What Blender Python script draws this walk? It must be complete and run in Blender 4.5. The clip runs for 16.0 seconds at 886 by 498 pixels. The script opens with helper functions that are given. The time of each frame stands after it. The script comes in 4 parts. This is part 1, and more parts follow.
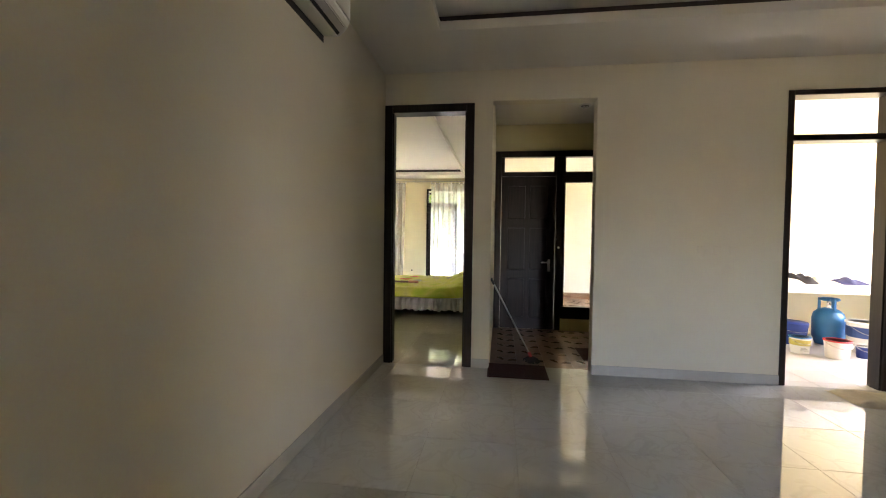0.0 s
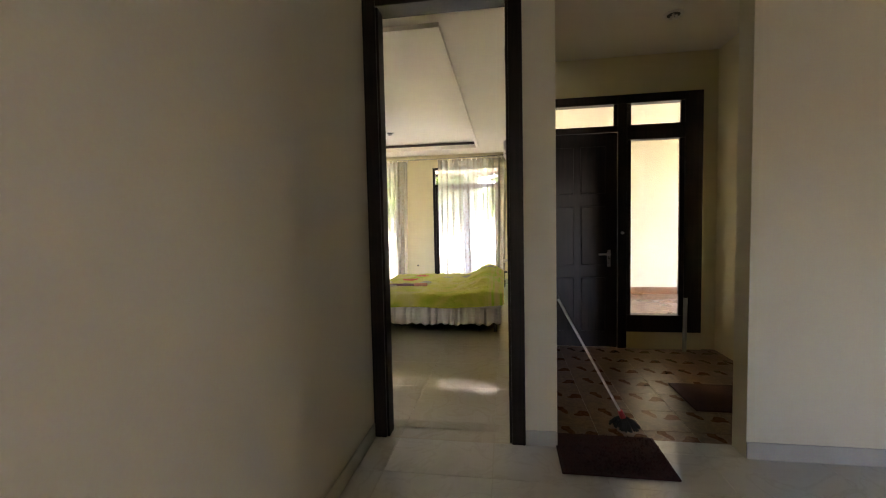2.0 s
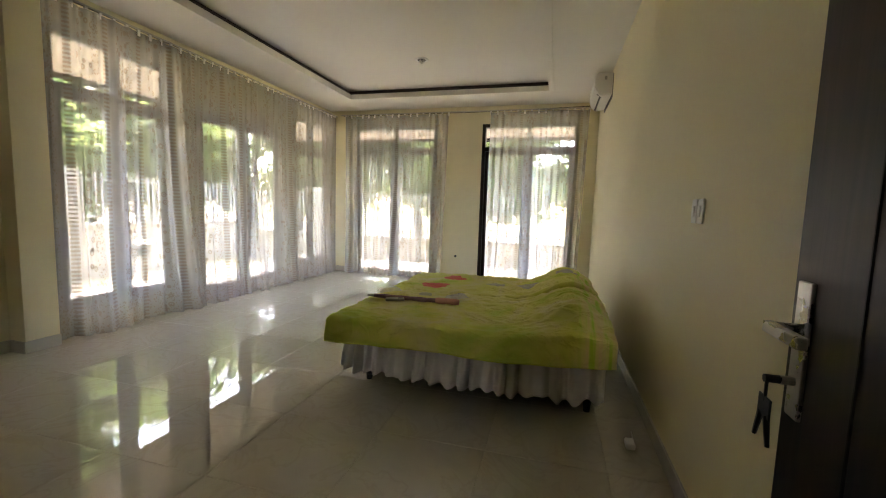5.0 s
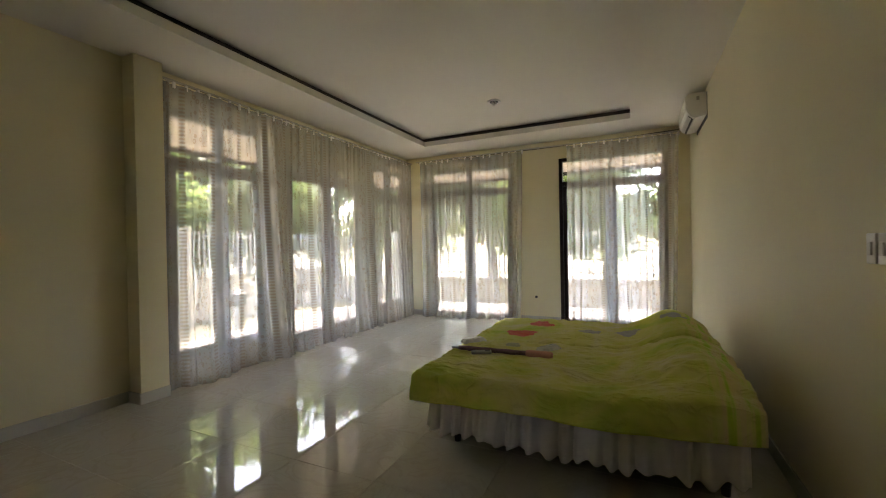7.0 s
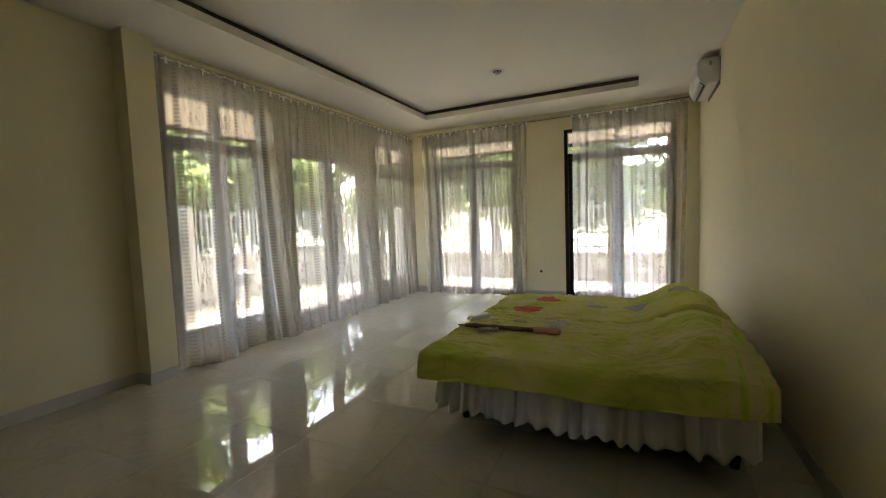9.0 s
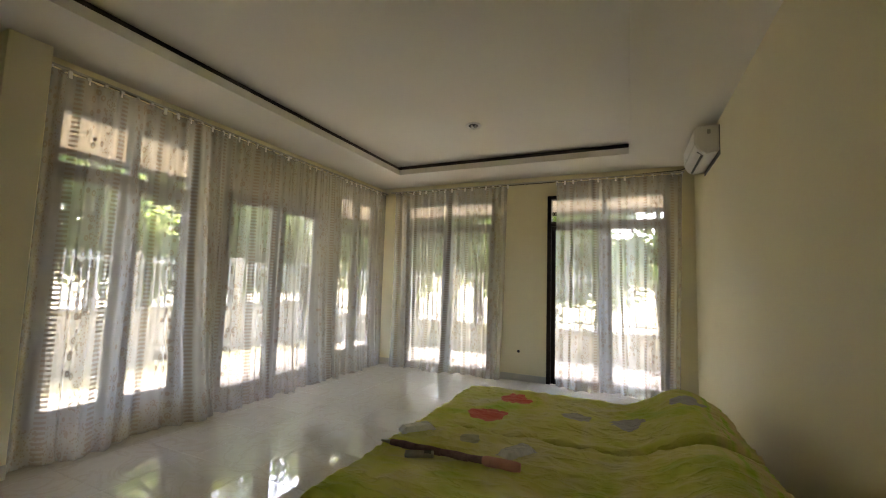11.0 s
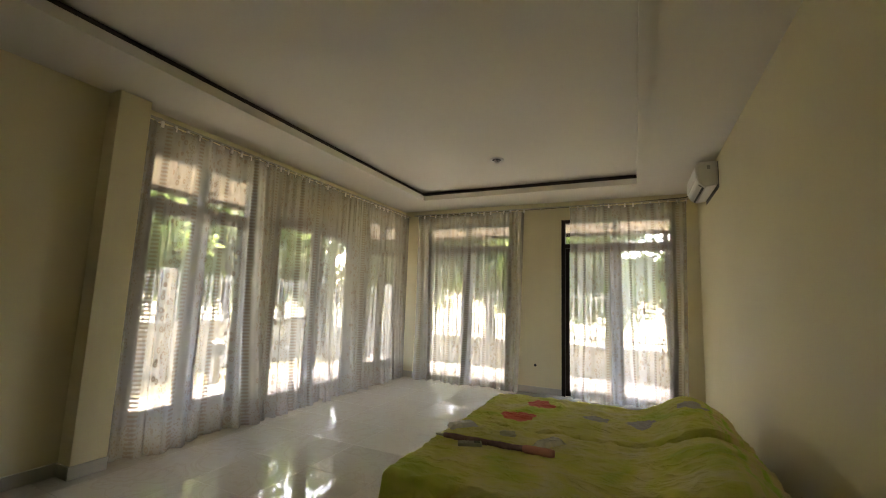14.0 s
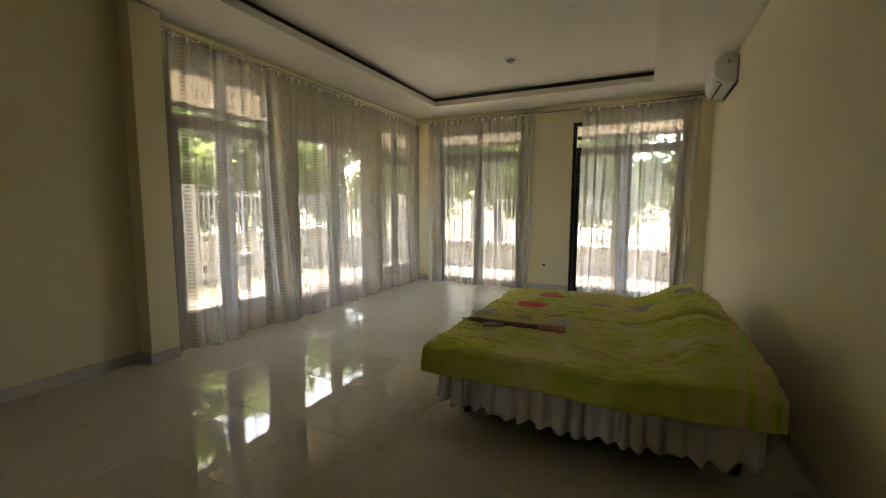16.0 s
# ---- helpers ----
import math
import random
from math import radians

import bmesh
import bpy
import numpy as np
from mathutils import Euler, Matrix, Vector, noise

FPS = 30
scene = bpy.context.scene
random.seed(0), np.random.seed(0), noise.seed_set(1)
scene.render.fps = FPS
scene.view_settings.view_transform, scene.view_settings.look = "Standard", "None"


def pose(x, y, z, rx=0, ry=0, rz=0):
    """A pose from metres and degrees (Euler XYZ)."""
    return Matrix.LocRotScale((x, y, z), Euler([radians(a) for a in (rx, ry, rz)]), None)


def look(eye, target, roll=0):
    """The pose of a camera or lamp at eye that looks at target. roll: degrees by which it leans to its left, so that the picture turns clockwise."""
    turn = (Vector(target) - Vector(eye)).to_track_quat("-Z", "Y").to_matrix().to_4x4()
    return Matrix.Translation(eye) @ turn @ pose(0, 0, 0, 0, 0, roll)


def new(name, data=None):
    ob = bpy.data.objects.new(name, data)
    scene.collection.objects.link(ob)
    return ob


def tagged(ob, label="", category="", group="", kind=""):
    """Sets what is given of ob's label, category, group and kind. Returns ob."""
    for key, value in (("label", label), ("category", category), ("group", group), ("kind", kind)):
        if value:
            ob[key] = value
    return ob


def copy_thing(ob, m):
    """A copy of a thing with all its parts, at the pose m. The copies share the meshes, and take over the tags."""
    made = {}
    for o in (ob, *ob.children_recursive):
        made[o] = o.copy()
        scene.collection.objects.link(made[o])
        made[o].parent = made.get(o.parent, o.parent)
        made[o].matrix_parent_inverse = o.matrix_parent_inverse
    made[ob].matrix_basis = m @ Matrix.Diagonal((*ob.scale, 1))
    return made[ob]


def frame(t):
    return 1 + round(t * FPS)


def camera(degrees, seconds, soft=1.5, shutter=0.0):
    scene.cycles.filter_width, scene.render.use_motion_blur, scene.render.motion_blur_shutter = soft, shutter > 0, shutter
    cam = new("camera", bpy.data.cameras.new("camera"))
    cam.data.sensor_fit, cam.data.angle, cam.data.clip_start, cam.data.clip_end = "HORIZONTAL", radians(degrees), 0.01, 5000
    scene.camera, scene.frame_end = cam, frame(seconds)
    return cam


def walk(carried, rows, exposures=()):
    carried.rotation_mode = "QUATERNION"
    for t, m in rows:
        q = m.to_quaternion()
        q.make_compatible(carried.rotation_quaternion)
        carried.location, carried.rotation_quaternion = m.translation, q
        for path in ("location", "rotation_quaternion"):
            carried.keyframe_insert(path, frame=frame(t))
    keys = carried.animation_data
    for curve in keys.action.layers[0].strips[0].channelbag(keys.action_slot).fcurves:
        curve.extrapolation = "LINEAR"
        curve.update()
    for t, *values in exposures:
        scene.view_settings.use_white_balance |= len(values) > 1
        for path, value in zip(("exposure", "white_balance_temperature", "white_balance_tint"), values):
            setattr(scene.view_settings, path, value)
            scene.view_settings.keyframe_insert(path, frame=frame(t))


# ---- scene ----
cam = camera(95.0, 16.0, soft=1.1)
PATH = [
    (0, (1.283, -4.421, 1.419), (1.008, -2.44, 1.363), 0.8),
    (0.5, (1.238, -3.98, 1.432), (0.919, -2.006, 1.412), 0.8),
    (1, (1.083, -3.519, 1.428), (0.85, -1.535, 1.346), -1.1),
    (1.5, (0.986, -3.013, 1.407), (0.699, -1.035, 1.336), -2.5),
    (2, (0.88, -2.554, 1.395), (0.578, -0.58, 1.286), -1.2),
    (2.5, (0.814, -2.018, 1.354), (0.538, -0.038, 1.28), -2.1),
    (3, (0.743, -1.517, 1.365), (0.438, 0.456, 1.243), -0.6),
    (3.5, (0.629, -1.012, 1.347), (0.358, 0.965, 1.2), -1.0),
    (4, (0.623, -0.564, 1.332), (0.206, 1.384, 1.152), -2.5),
    (4.2, (0.592, -0.402, 1.3), (0.168, 1.546, 1.135), -0.5),
    (6.3, (0.317, 0.205, 1.343), (-0.363, 2.072, 1.123), -0.9),
    (6.5, (0.299, 0.188, 1.358), (-0.439, 2.044, 1.246), -1.4),
    (7, (0.32, 0.171, 1.367), (-0.537, 1.978, 1.354), -1.1),
    (7.5, (0.327, 0.183, 1.392), (-0.536, 1.987, 1.367), -1.2),
    (8, (0.322, 0.185, 1.382), (-0.557, 1.981, 1.342), -1.6),
    (8.5, (0.298, 0.187, 1.391), (-0.586, 1.98, 1.314), -1.2),
    (9, (0.281, 0.218, 1.384), (-0.59, 2.012, 1.248), -2.1),
    (9.5, (0.279, 0.427, 1.402), (-0.775, 2.127, 1.4), -1.7),
    (10, (0.275, 0.678, 1.418), (-0.597, 2.478, 1.443), 0.5),
    (10.2, (0.237, 0.796, 1.426), (-0.528, 2.641, 1.522), 1.0),
    (12.3, (0.272, 1.187, 1.473), (-0.661, 2.946, 1.654), 2.6),
    (12.5, (0.263, 1.197, 1.465), (-0.649, 2.968, 1.64), 2.4),
    (13, (0.211, 1.062, 1.46), (-0.649, 2.862, 1.616), 2.1),
    (13.5, (0.168, 0.812, 1.454), (-0.682, 2.612, 1.646), 1.4),
    (14, (0.227, 0.508, 1.47), (-0.624, 2.302, 1.713), 2.0),
    (14.5, (0.257, 0.317, 1.488), (-0.569, 2.073, 1.97), 2.2),
    (15, (0.246, 0.219, 1.472), (-0.59, 2.021, 1.706), 0.3),
    (15.5, (0.231, 0.223, 1.443), (-0.634, 2.027, 1.45), 1.0),
    (16, (0.212, 0.228, 1.426), (-0.656, 2.018, 1.225), 0.3),
]
walk(cam, [(t, look(eye, target, roll)) for t, eye, target, roll in PATH],
     [(0, 6.4, 7100, 28), (2.5, 6.05, 7400, 32), (3.5, 5.7, 7400, 30), (4.0, 5.5, 7300, 28), (4.2, 5.4, 7300, 28), (6.3, 4.75, 7200, 27),
      (7, 4.65, 7200, 27), (9, 4.65, 7300, 25), (12.5, 4.55, 7600, 25), (14, 4.6, 7800, 25), (15, 4.65, 7900, 25), (16, 4.4, 8000, 24)])

# ---- light ----
world = bpy.data.worlds.new("sky")
scene.world = world
world.use_nodes = True
wn = world.node_tree.nodes
sky = wn.new("ShaderNodeTexSky")
sky.sky_type, sky.sun_disc = "NISHITA", False
sky.sun_elevation, sky.sun_rotation = radians(62), radians(323)
sky.dust_density = 2.5
world.node_tree.links.new(sky.outputs[0], wn["Background"].inputs[0])
wn["Background"].inputs[1].default_value = 0.15

sun_data = bpy.data.lights.new("sun", "SUN")
sun_data.energy, sun_data.angle, sun_data.color = 1.3, radians(14), (1, 0.95, 0.86)
sun = new("sun", sun_data)
sun.matrix_world = look((-2.87, 3.83, 30), (0, 0, 21))


def fill_light(name, loc, target, w, h, watts, color, spread):
    d = bpy.data.lights.new(name, "AREA")
    d.shape, d.size, d.size_y, d.energy, d.color = "RECTANGLE", w, h, watts, color
    d.spread = radians(spread)
    ob = new(name, d)
    ob.matrix_world = look(loc, target)
    return ob


# added lamp in the unseen east opening, brightening the kitchen beyond the sky's light
fill_light("kitchen_fill_light", (8.0, 1.35, 1.7), (4.0, 1.35, 1.7), 1.7, 1.6, 1.7, (1, 0.97, 0.9), 150)

# ---- materials ----
MATS = {}


def base_mat(name, rough=0.6, metal=0.0, spec=0.5):
    m = bpy.data.materials.new(name)
    m.use_nodes = True
    nt = m.node_tree
    b = nt.nodes["Principled BSDF"]
    b.inputs["Roughness"].default_value = rough
    b.inputs["Metallic"].default_value = metal
    b.inputs["Specular IOR Level"].default_value = spec
    MATS[name] = m
    return m, nt, b


def node(nt, kind, **ins):
    n = nt.nodes.new(kind)
    for k, v in ins.items():
        n.inputs[k.replace("_", " ")].default_value = v
    return n


def noise_node(nt, scale, detail=4, rough=0.55, coord="Object"):
    tc = nt.nodes.new("ShaderNodeTexCoord")
    n = node(nt, "ShaderNodeTexNoise", Scale=scale, Detail=detail, Roughness=rough)
    nt.links.new(tc.outputs[coord], n.inputs["Vector"])
    return n


def ramp(nt, fac, stops):
    r = nt.nodes.new("ShaderNodeValToRGB")
    e = r.color_ramp.elements
    while len(e) < len(stops):
        e.new(0.5)
    for el, (p, c) in zip(e, stops):
        el.position, el.color = p, (*c, 1)
    nt.links.new(fac, r.inputs[0])
    return r.outputs[0]


def mixc(nt, fac, a, b, mode="MIX"):
    n = nt.nodes.new("ShaderNodeMix")
    n.data_type, n.blend_type = "RGBA", mode
    for i, v in ((0, fac), (6, a), (7, b)):
        if hasattr(v, "is_linked"):
            nt.links.new(v, n.inputs[i])
        elif i == 0:
            n.inputs[0].default_value = v
        else:
            n.inputs[i].default_value = (*v, 1)
    return n.outputs[2]


def mth(nt, op, a, b=None):
    n = nt.nodes.new("ShaderNodeMath")
    n.operation = op
    for i, v in ((0, a), (1, b)):
        if v is None:
            continue
        if hasattr(v, "is_linked"):
            nt.links.new(v, n.inputs[i])
        else:
            n.inputs[i].default_value = v
    return n.outputs[0]


def bump(nt, b, height, strength, dist=0.01):
    n = nt.nodes.new("ShaderNodeBump")
    n.inputs["Strength"].default_value, n.inputs["Distance"].default_value = strength, dist
    nt.links.new(height, n.inputs["Height"])
    nt.links.new(n.outputs[0], b.inputs["Normal"])


def mottled(name, c1, c2, scale, rough, bump_s=0.15, fine=120, metal=0.0, spec=0.5, bdist=0.002, rvar=0.08):
    """Two-scale surface: broad colour drift and fine grain."""
    m, nt, b = base_mat(name, rough, metal, spec)
    n1, n2 = noise_node(nt, scale), noise_node(nt, fine, 3)
    col = ramp(nt, n1.outputs[0], [(0.3, c1), (0.7, c2)])
    col = mixc(nt, 0.12, col, n2.outputs[1], "OVERLAY")
    nt.links.new(col, b.inputs["Base Color"])
    rr = nt.nodes.new("ShaderNodeMapRange")
    rr.inputs["To Min"].default_value, rr.inputs["To Max"].default_value = max(0.02, rough - rvar), min(1, rough + rvar)
    nt.links.new(n1.outputs[0], rr.inputs[0])
    nt.links.new(rr.outputs[0], b.inputs["Roughness"])
    if bump_s:
        bump(nt, b, n2.outputs[0], bump_s, bdist)
    return m


WALL = mottled("cream_paint", (0.74, 0.665, 0.43), (0.78, 0.705, 0.48), 1.1, 0.55, 0.12, 90)
WALL_HALL = mottled("hall_paint", (0.72, 0.66, 0.51), (0.76, 0.70, 0.55), 1.3, 0.5, 0.12, 90)
CEIL = mottled("ceiling_paint", (0.76, 0.72, 0.63), (0.80, 0.76, 0.67), 0.8, 0.7, 0.08, 70)
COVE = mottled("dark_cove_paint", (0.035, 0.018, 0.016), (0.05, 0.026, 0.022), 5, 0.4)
PLASTIC = mottled("white_plastic", (0.78, 0.77, 0.72), (0.82, 0.8, 0.75), 3, 0.35, 0.03)
DARK_PLASTIC = mottled("black_plastic", (0.015, 0.015, 0.016), (0.025, 0.024, 0.024), 8, 0.4, 0.05)
STEEL = mottled("brushed_steel", (0.5, 0.48, 0.45), (0.6, 0.58, 0.54), 20, 0.28, 0.1, 200, metal=1.0)
BASEB = mottled("baseboard_tile", (0.50, 0.48, 0.42), (0.60, 0.57, 0.50), 3, 0.12, 0.0)
GROUT = mottled("grout", (0.50, 0.47, 0.40), (0.56, 0.53, 0.46), 6, 0.8)
CONCRETE = mottled("light_concrete", (0.36, 0.35, 0.33), (0.46, 0.44, 0.41), 1.5, 0.8, 0.4, 60)
GARDEN_WALL = mottled("garden_wall_paint", (0.44, 0.40, 0.31), (0.52, 0.47, 0.37), 1.0, 0.8, 0.3, 40)
FENCE_M = mottled("fence_metal", (0.42, 0.42, 0.40), (0.5, 0.5, 0.48), 5, 0.5)
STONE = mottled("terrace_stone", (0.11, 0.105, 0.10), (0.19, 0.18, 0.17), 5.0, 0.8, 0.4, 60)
SOFFIT = mottled("soffit_board", (0.52, 0.45, 0.39), (0.60, 0.52, 0.45), 2, 0.7)
ROOF_M = mottled("roof_tile", (0.22, 0.09, 0.06), (0.28, 0.12, 0.08), 3, 0.8)
BLUE_P = mottled("blue_enamel", (0.01, 0.13, 0.30), (0.015, 0.16, 0.36), 4, 0.35)
NAVY_P = mottled("navy_plastic", (0.01, 0.03, 0.16), (0.015, 0.04, 0.2), 4, 0.4)
RED_P = mottled("red_plastic", (0.5, 0.03, 0.04), (0.58, 0.05, 0.05), 4, 0.4)
LABEL_B = mottled("blue_label", (0.03, 0.07, 0.22), (0.04, 0.09, 0.27), 9, 0.5)
LABEL_Y = mottled("yellow_label", (0.45, 0.38, 0.08), (0.55, 0.46, 0.1), 9, 0.5)
CLOTH_BK = mottled("black_cloth", (0.015, 0.014, 0.016), (0.03, 0.028, 0.03), 12, 0.95, 0.5, 300)
CLOTH_NV = mottled("navy_cloth", (0.02, 0.02, 0.07), (0.04, 0.04, 0.1), 12, 0.95, 0.5, 300)
CLOTH_W = mottled("white_cloth", (0.66, 0.64, 0.6), (0.75, 0.73, 0.69), 8, 0.95, 0.4, 300)
RAG = mottled("beige_rag", (0.4, 0.36, 0.27), (0.5, 0.45, 0.34), 9, 0.95, 0.6, 250)
MAT_M = mottled("maroon_mat", (0.045, 0.014, 0.014), (0.075, 0.022, 0.02), 30, 0.95, 0.9, 350, bdist=0.006)
BARK = mottled("bark", (0.06, 0.042, 0.03), (0.12, 0.09, 0.065), 8, 0.95, 0.9, 40, bdist=0.02)
SOIL = mottled("garden_ground", (0.16, 0.15, 0.08), (0.26, 0.23, 0.15), 0.8, 0.95, 0.8, 14, bdist=0.02)
BASE_CLOTH = mottled("bed_base_cloth", (0.03, 0.028, 0.03), (0.05, 0.046, 0.045), 14, 0.9, 0.4, 300)
SKIRT_M = mottled("white_skirt_cloth", (0.76, 0.74, 0.72), (0.84, 0.82, 0.80), 5, 0.9, 0.4, 260)
PURPLE = mottled("purple_cloth", (0.17, 0.09, 0.11), (0.34, 0.21, 0.23), 18, 0.8, 0.5, 200)
PINK = mottled("faded_pink_foam", (0.70, 0.33, 0.27), (0.78, 0.40, 0.33), 15, 0.7, 0.3)
GREYP = mottled("grey_plastic", (0.36, 0.36, 0.32), (0.45, 0.44, 0.40), 10, 0.4)
WRAP = mottled("cloudy_plastic_wrap", (0.68, 0.68, 0.64), (0.85, 0.85, 0.8), 25, 0.2, 0.7, 40, bdist=0.01)
CABLE = mottled("brown_cable", (0.05, 0.04, 0.03), (0.09, 0.07, 0.05), 9, 0.6)
KTILE = mottled("kitchen_wall_tile", (0.74, 0.72, 0.66), (0.8, 0.78, 0.72), 2, 0.2, 0.0)
KFLOOR = mottled("kitchen_floor_tile", (0.42, 0.41, 0.39), (0.52, 0.5, 0.48), 2, 0.3, 0.05)


def make_wood(name, c1, c2, rough):
    m, nt, b = base_mat(name, rough)
    tc = nt.nodes.new("ShaderNodeTexCoord")
    mp = nt.nodes.new("ShaderNodeMapping")
    mp.inputs["Scale"].default_value = (30, 30, 1.6)
    nt.links.new(tc.outputs["Object"], mp.inputs[0])
    n = node(nt, "ShaderNodeTexNoise", Scale=1.5, Detail=6, Distortion=0.6)
    nt.links.new(mp.outputs[0], n.inputs["Vector"])
    nt.links.new(ramp(nt, n.outputs[0], [(0.3, c1), (0.7, c2)]), b.inputs["Base Color"])
    b.inputs["Specular IOR Level"].default_value = 0.3
    bump(nt, b, n.outputs[0], 0.12, 0.002)
    return m


WOOD = make_wood("dark_stained_wood", (0.010, 0.0065, 0.005), (0.026, 0.015, 0.011), 0.36)
GROOVE = make_wood("groove_shadow_wood", (0.003, 0.002, 0.002), (0.006, 0.004, 0.003), 0.6)


def make_tile(name, c1, c2, vein, rough, vein_scale=1.4, spec=0.5):
    """Polished tile: each piece drifts in tone, with soft veins."""
    m, nt, b = base_mat(name, rough, 0.0, spec)
    oi = nt.nodes.new("ShaderNodeObjectInfo")
    tc = nt.nodes.new("ShaderNodeTexCoord")
    add = nt.nodes.new("ShaderNodeVectorMath")
    add.operation = "ADD"
    comb = nt.nodes.new("ShaderNodeCombineXYZ")
    nt.links.new(mth(nt, "MULTIPLY", oi.outputs["Random"], 40.0), comb.inputs[2])
    nt.links.new(tc.outputs["Object"], add.inputs[0])
    nt.links.new(comb.outputs[0], add.inputs[1])
    n = node(nt, "ShaderNodeTexNoise", Scale=vein_scale * 2, Detail=6, Distortion=1.4)
    nt.links.new(add.outputs[0], n.inputs["Vector"])
    col = ramp(nt, n.outputs[0], [(0.3, c1), (0.48, c2), (0.52, vein), (0.56, c2), (0.75, c1)])
    tone = mth(nt, "ADD", mth(nt, "MULTIPLY", oi.outputs["Random"], 0.025), 0.98)
    g = nt.nodes.new("ShaderNodeCombineColor")
    for i in range(3):
        nt.links.new(tone, g.inputs[i])
    nt.links.new(mixc(nt, 1.0, col, g.outputs[0], "MULTIPLY"), b.inputs["Base Color"])
    n2 = noise_node(nt, 3, 2)
    rr = nt.nodes.new("ShaderNodeMapRange")
    rr.inputs["To Min"].default_value, rr.inputs["To Max"].default_value = rough * 0.6, rough * 1.8
    nt.links.new(n2.outputs[0], rr.inputs[0])
    nt.links.new(rr.outputs[0], b.inputs["Roughness"])
    return m


TILE = make_tile("polished_cream_tile", (0.53, 0.50, 0.42), (0.56, 0.53, 0.45), (0.52, 0.48, 0.40), 0.012, spec=0.8)
TILE_HALL = make_tile("polished_grey_white_tile", (0.57, 0.57, 0.53), (0.60, 0.60, 0.56), (0.55, 0.545, 0.50), 0.016, spec=0.8)
TERRA = make_tile("brown_patterned_tile", (0.10, 0.042, 0.022), (0.15, 0.068, 0.035), (0.20, 0.11, 0.06), 0.25, 5)
TERRACE = make_tile("terrace_tile", (0.55, 0.53, 0.48), (0.62, 0.6, 0.55), (0.5, 0.48, 0.43), 0.4, 3)


def make_glass(name):
    m = bpy.data.materials.new(name)
    m.use_nodes = True
    nt = m.node_tree
    nt.nodes.clear()
    out = nt.nodes.new("ShaderNodeOutputMaterial")
    tr, gl = nt.nodes.new("ShaderNodeBsdfTransparent"), nt.nodes.new("ShaderNodeBsdfGlossy")
    tr.inputs[0].default_value = (0.93, 0.96, 0.95, 1)
    gl.inputs["Roughness"].default_value = 0.02
    mx = nt.nodes.new("ShaderNodeMixShader")
    mx.inputs[0].default_value = 0.04
    nt.links.new(tr.outputs[0], mx.inputs[1])
    nt.links.new(gl.outputs[0], mx.inputs[2])
    nt.links.new(mx.outputs[0], out.inputs[0])
    return m


GLASS = make_glass("window_glass")


def make_sheer():
    """Sheer voile with ladder stitching and flower vines woven in denser thread. UV in metres of cloth."""
    m = bpy.data.materials.new("embroidered_voile")
    m.use_nodes = True
    nt = m.node_tree
    nt.nodes.clear()
    out = nt.nodes.new("ShaderNodeOutputMaterial")
    uv = nt.nodes.new("ShaderNodeUVMap")
    sep = nt.nodes.new("ShaderNodeSeparateXYZ")
    nt.links.new(uv.outputs[0], sep.inputs[0])
    u, v = sep.outputs[0], sep.outputs[1]

    def band(centre, half, period=0.62):
        f = mth(nt, "FRACT", mth(nt, "DIVIDE", u, period))
        return mth(nt, "LESS_THAN", mth(nt, "ABSOLUTE", mth(nt, "SUBTRACT", f, centre)), half / period)
    ladder = mth(nt, "MULTIPLY", band(0.2, 0.042), mth(nt, "LESS_THAN", mth(nt, "FRACT", mth(nt, "DIVIDE", v, 0.038)), 0.5))
    vor = node(nt, "ShaderNodeTexVoronoi", Scale=13.0, Randomness=0.8)
    nt.links.new(uv.outputs[0], vor.inputs["Vector"])
    d = vor.outputs["Distance"]
    ring = mth(nt, "MULTIPLY", mth(nt, "GREATER_THAN", d, 0.20), mth(nt, "LESS_THAN", d, 0.38))
    dot = mth(nt, "LESS_THAN", d, 0.10)
    vine = mth(nt, "MULTIPLY", mth(nt, "MAXIMUM", ring, dot), band(0.62, 0.12))
    v2 = node(nt, "ShaderNodeTexVoronoi", Scale=42.0)
    nt.links.new(uv.outputs[0], v2.inputs["Vector"])
    leafy = mth(nt, "MULTIPLY", mth(nt, "LESS_THAN", v2.outputs["Distance"], 0.36), band(0.88, 0.05))
    low = mth(nt, "MULTIPLY", mth(nt, "LESS_THAN", v2.outputs["Distance"], 0.34), mth(nt, "LESS_THAN", v, 0.28))
    pat = mth(nt, "MAXIMUM", mth(nt, "MAXIMUM", ladder, vine), mth(nt, "MAXIMUM", leafy, low))
    nz = noise_node(nt, 2.2, 3, coord="UV")
    fac = mth(nt, "ADD", mth(nt, "ADD", 0.27, mth(nt, "MULTIPLY", nz.outputs[0], 0.12)), mth(nt, "MULTIPLY", pat, 0.60))
    tr = nt.nodes.new("ShaderNodeBsdfTransparent")
    tl, df = nt.nodes.new("ShaderNodeBsdfTranslucent"), nt.nodes.new("ShaderNodeBsdfDiffuse")
    # pale thread given a dark colour: its look against the light is painted in
    col = mixc(nt, pat, (0.93, 0.91, 0.87), (0.30, 0.26, 0.22))
    nt.links.new(col, tl.inputs[0])
    nt.links.new(col, df.inputs[0])
    m1, m2 = nt.nodes.new("ShaderNodeMixShader"), nt.nodes.new("ShaderNodeMixShader")
    nt.links.new(mth(nt, "ADD", 0.14, mth(nt, "MULTIPLY", pat, 0.80)), m1.inputs[0])
    nt.links.new(tl.outputs[0], m1.inputs[1])
    nt.links.new(df.outputs[0], m1.inputs[2])
    nt.links.new(fac, m2.inputs[0])
    nt.links.new(tr.outputs[0], m2.inputs[1])
    nt.links.new(m1.outputs[0], m2.inputs[2])
    nt.links.new(m2.outputs[0], out.inputs[0])
    return m


SHEER = make_sheer()


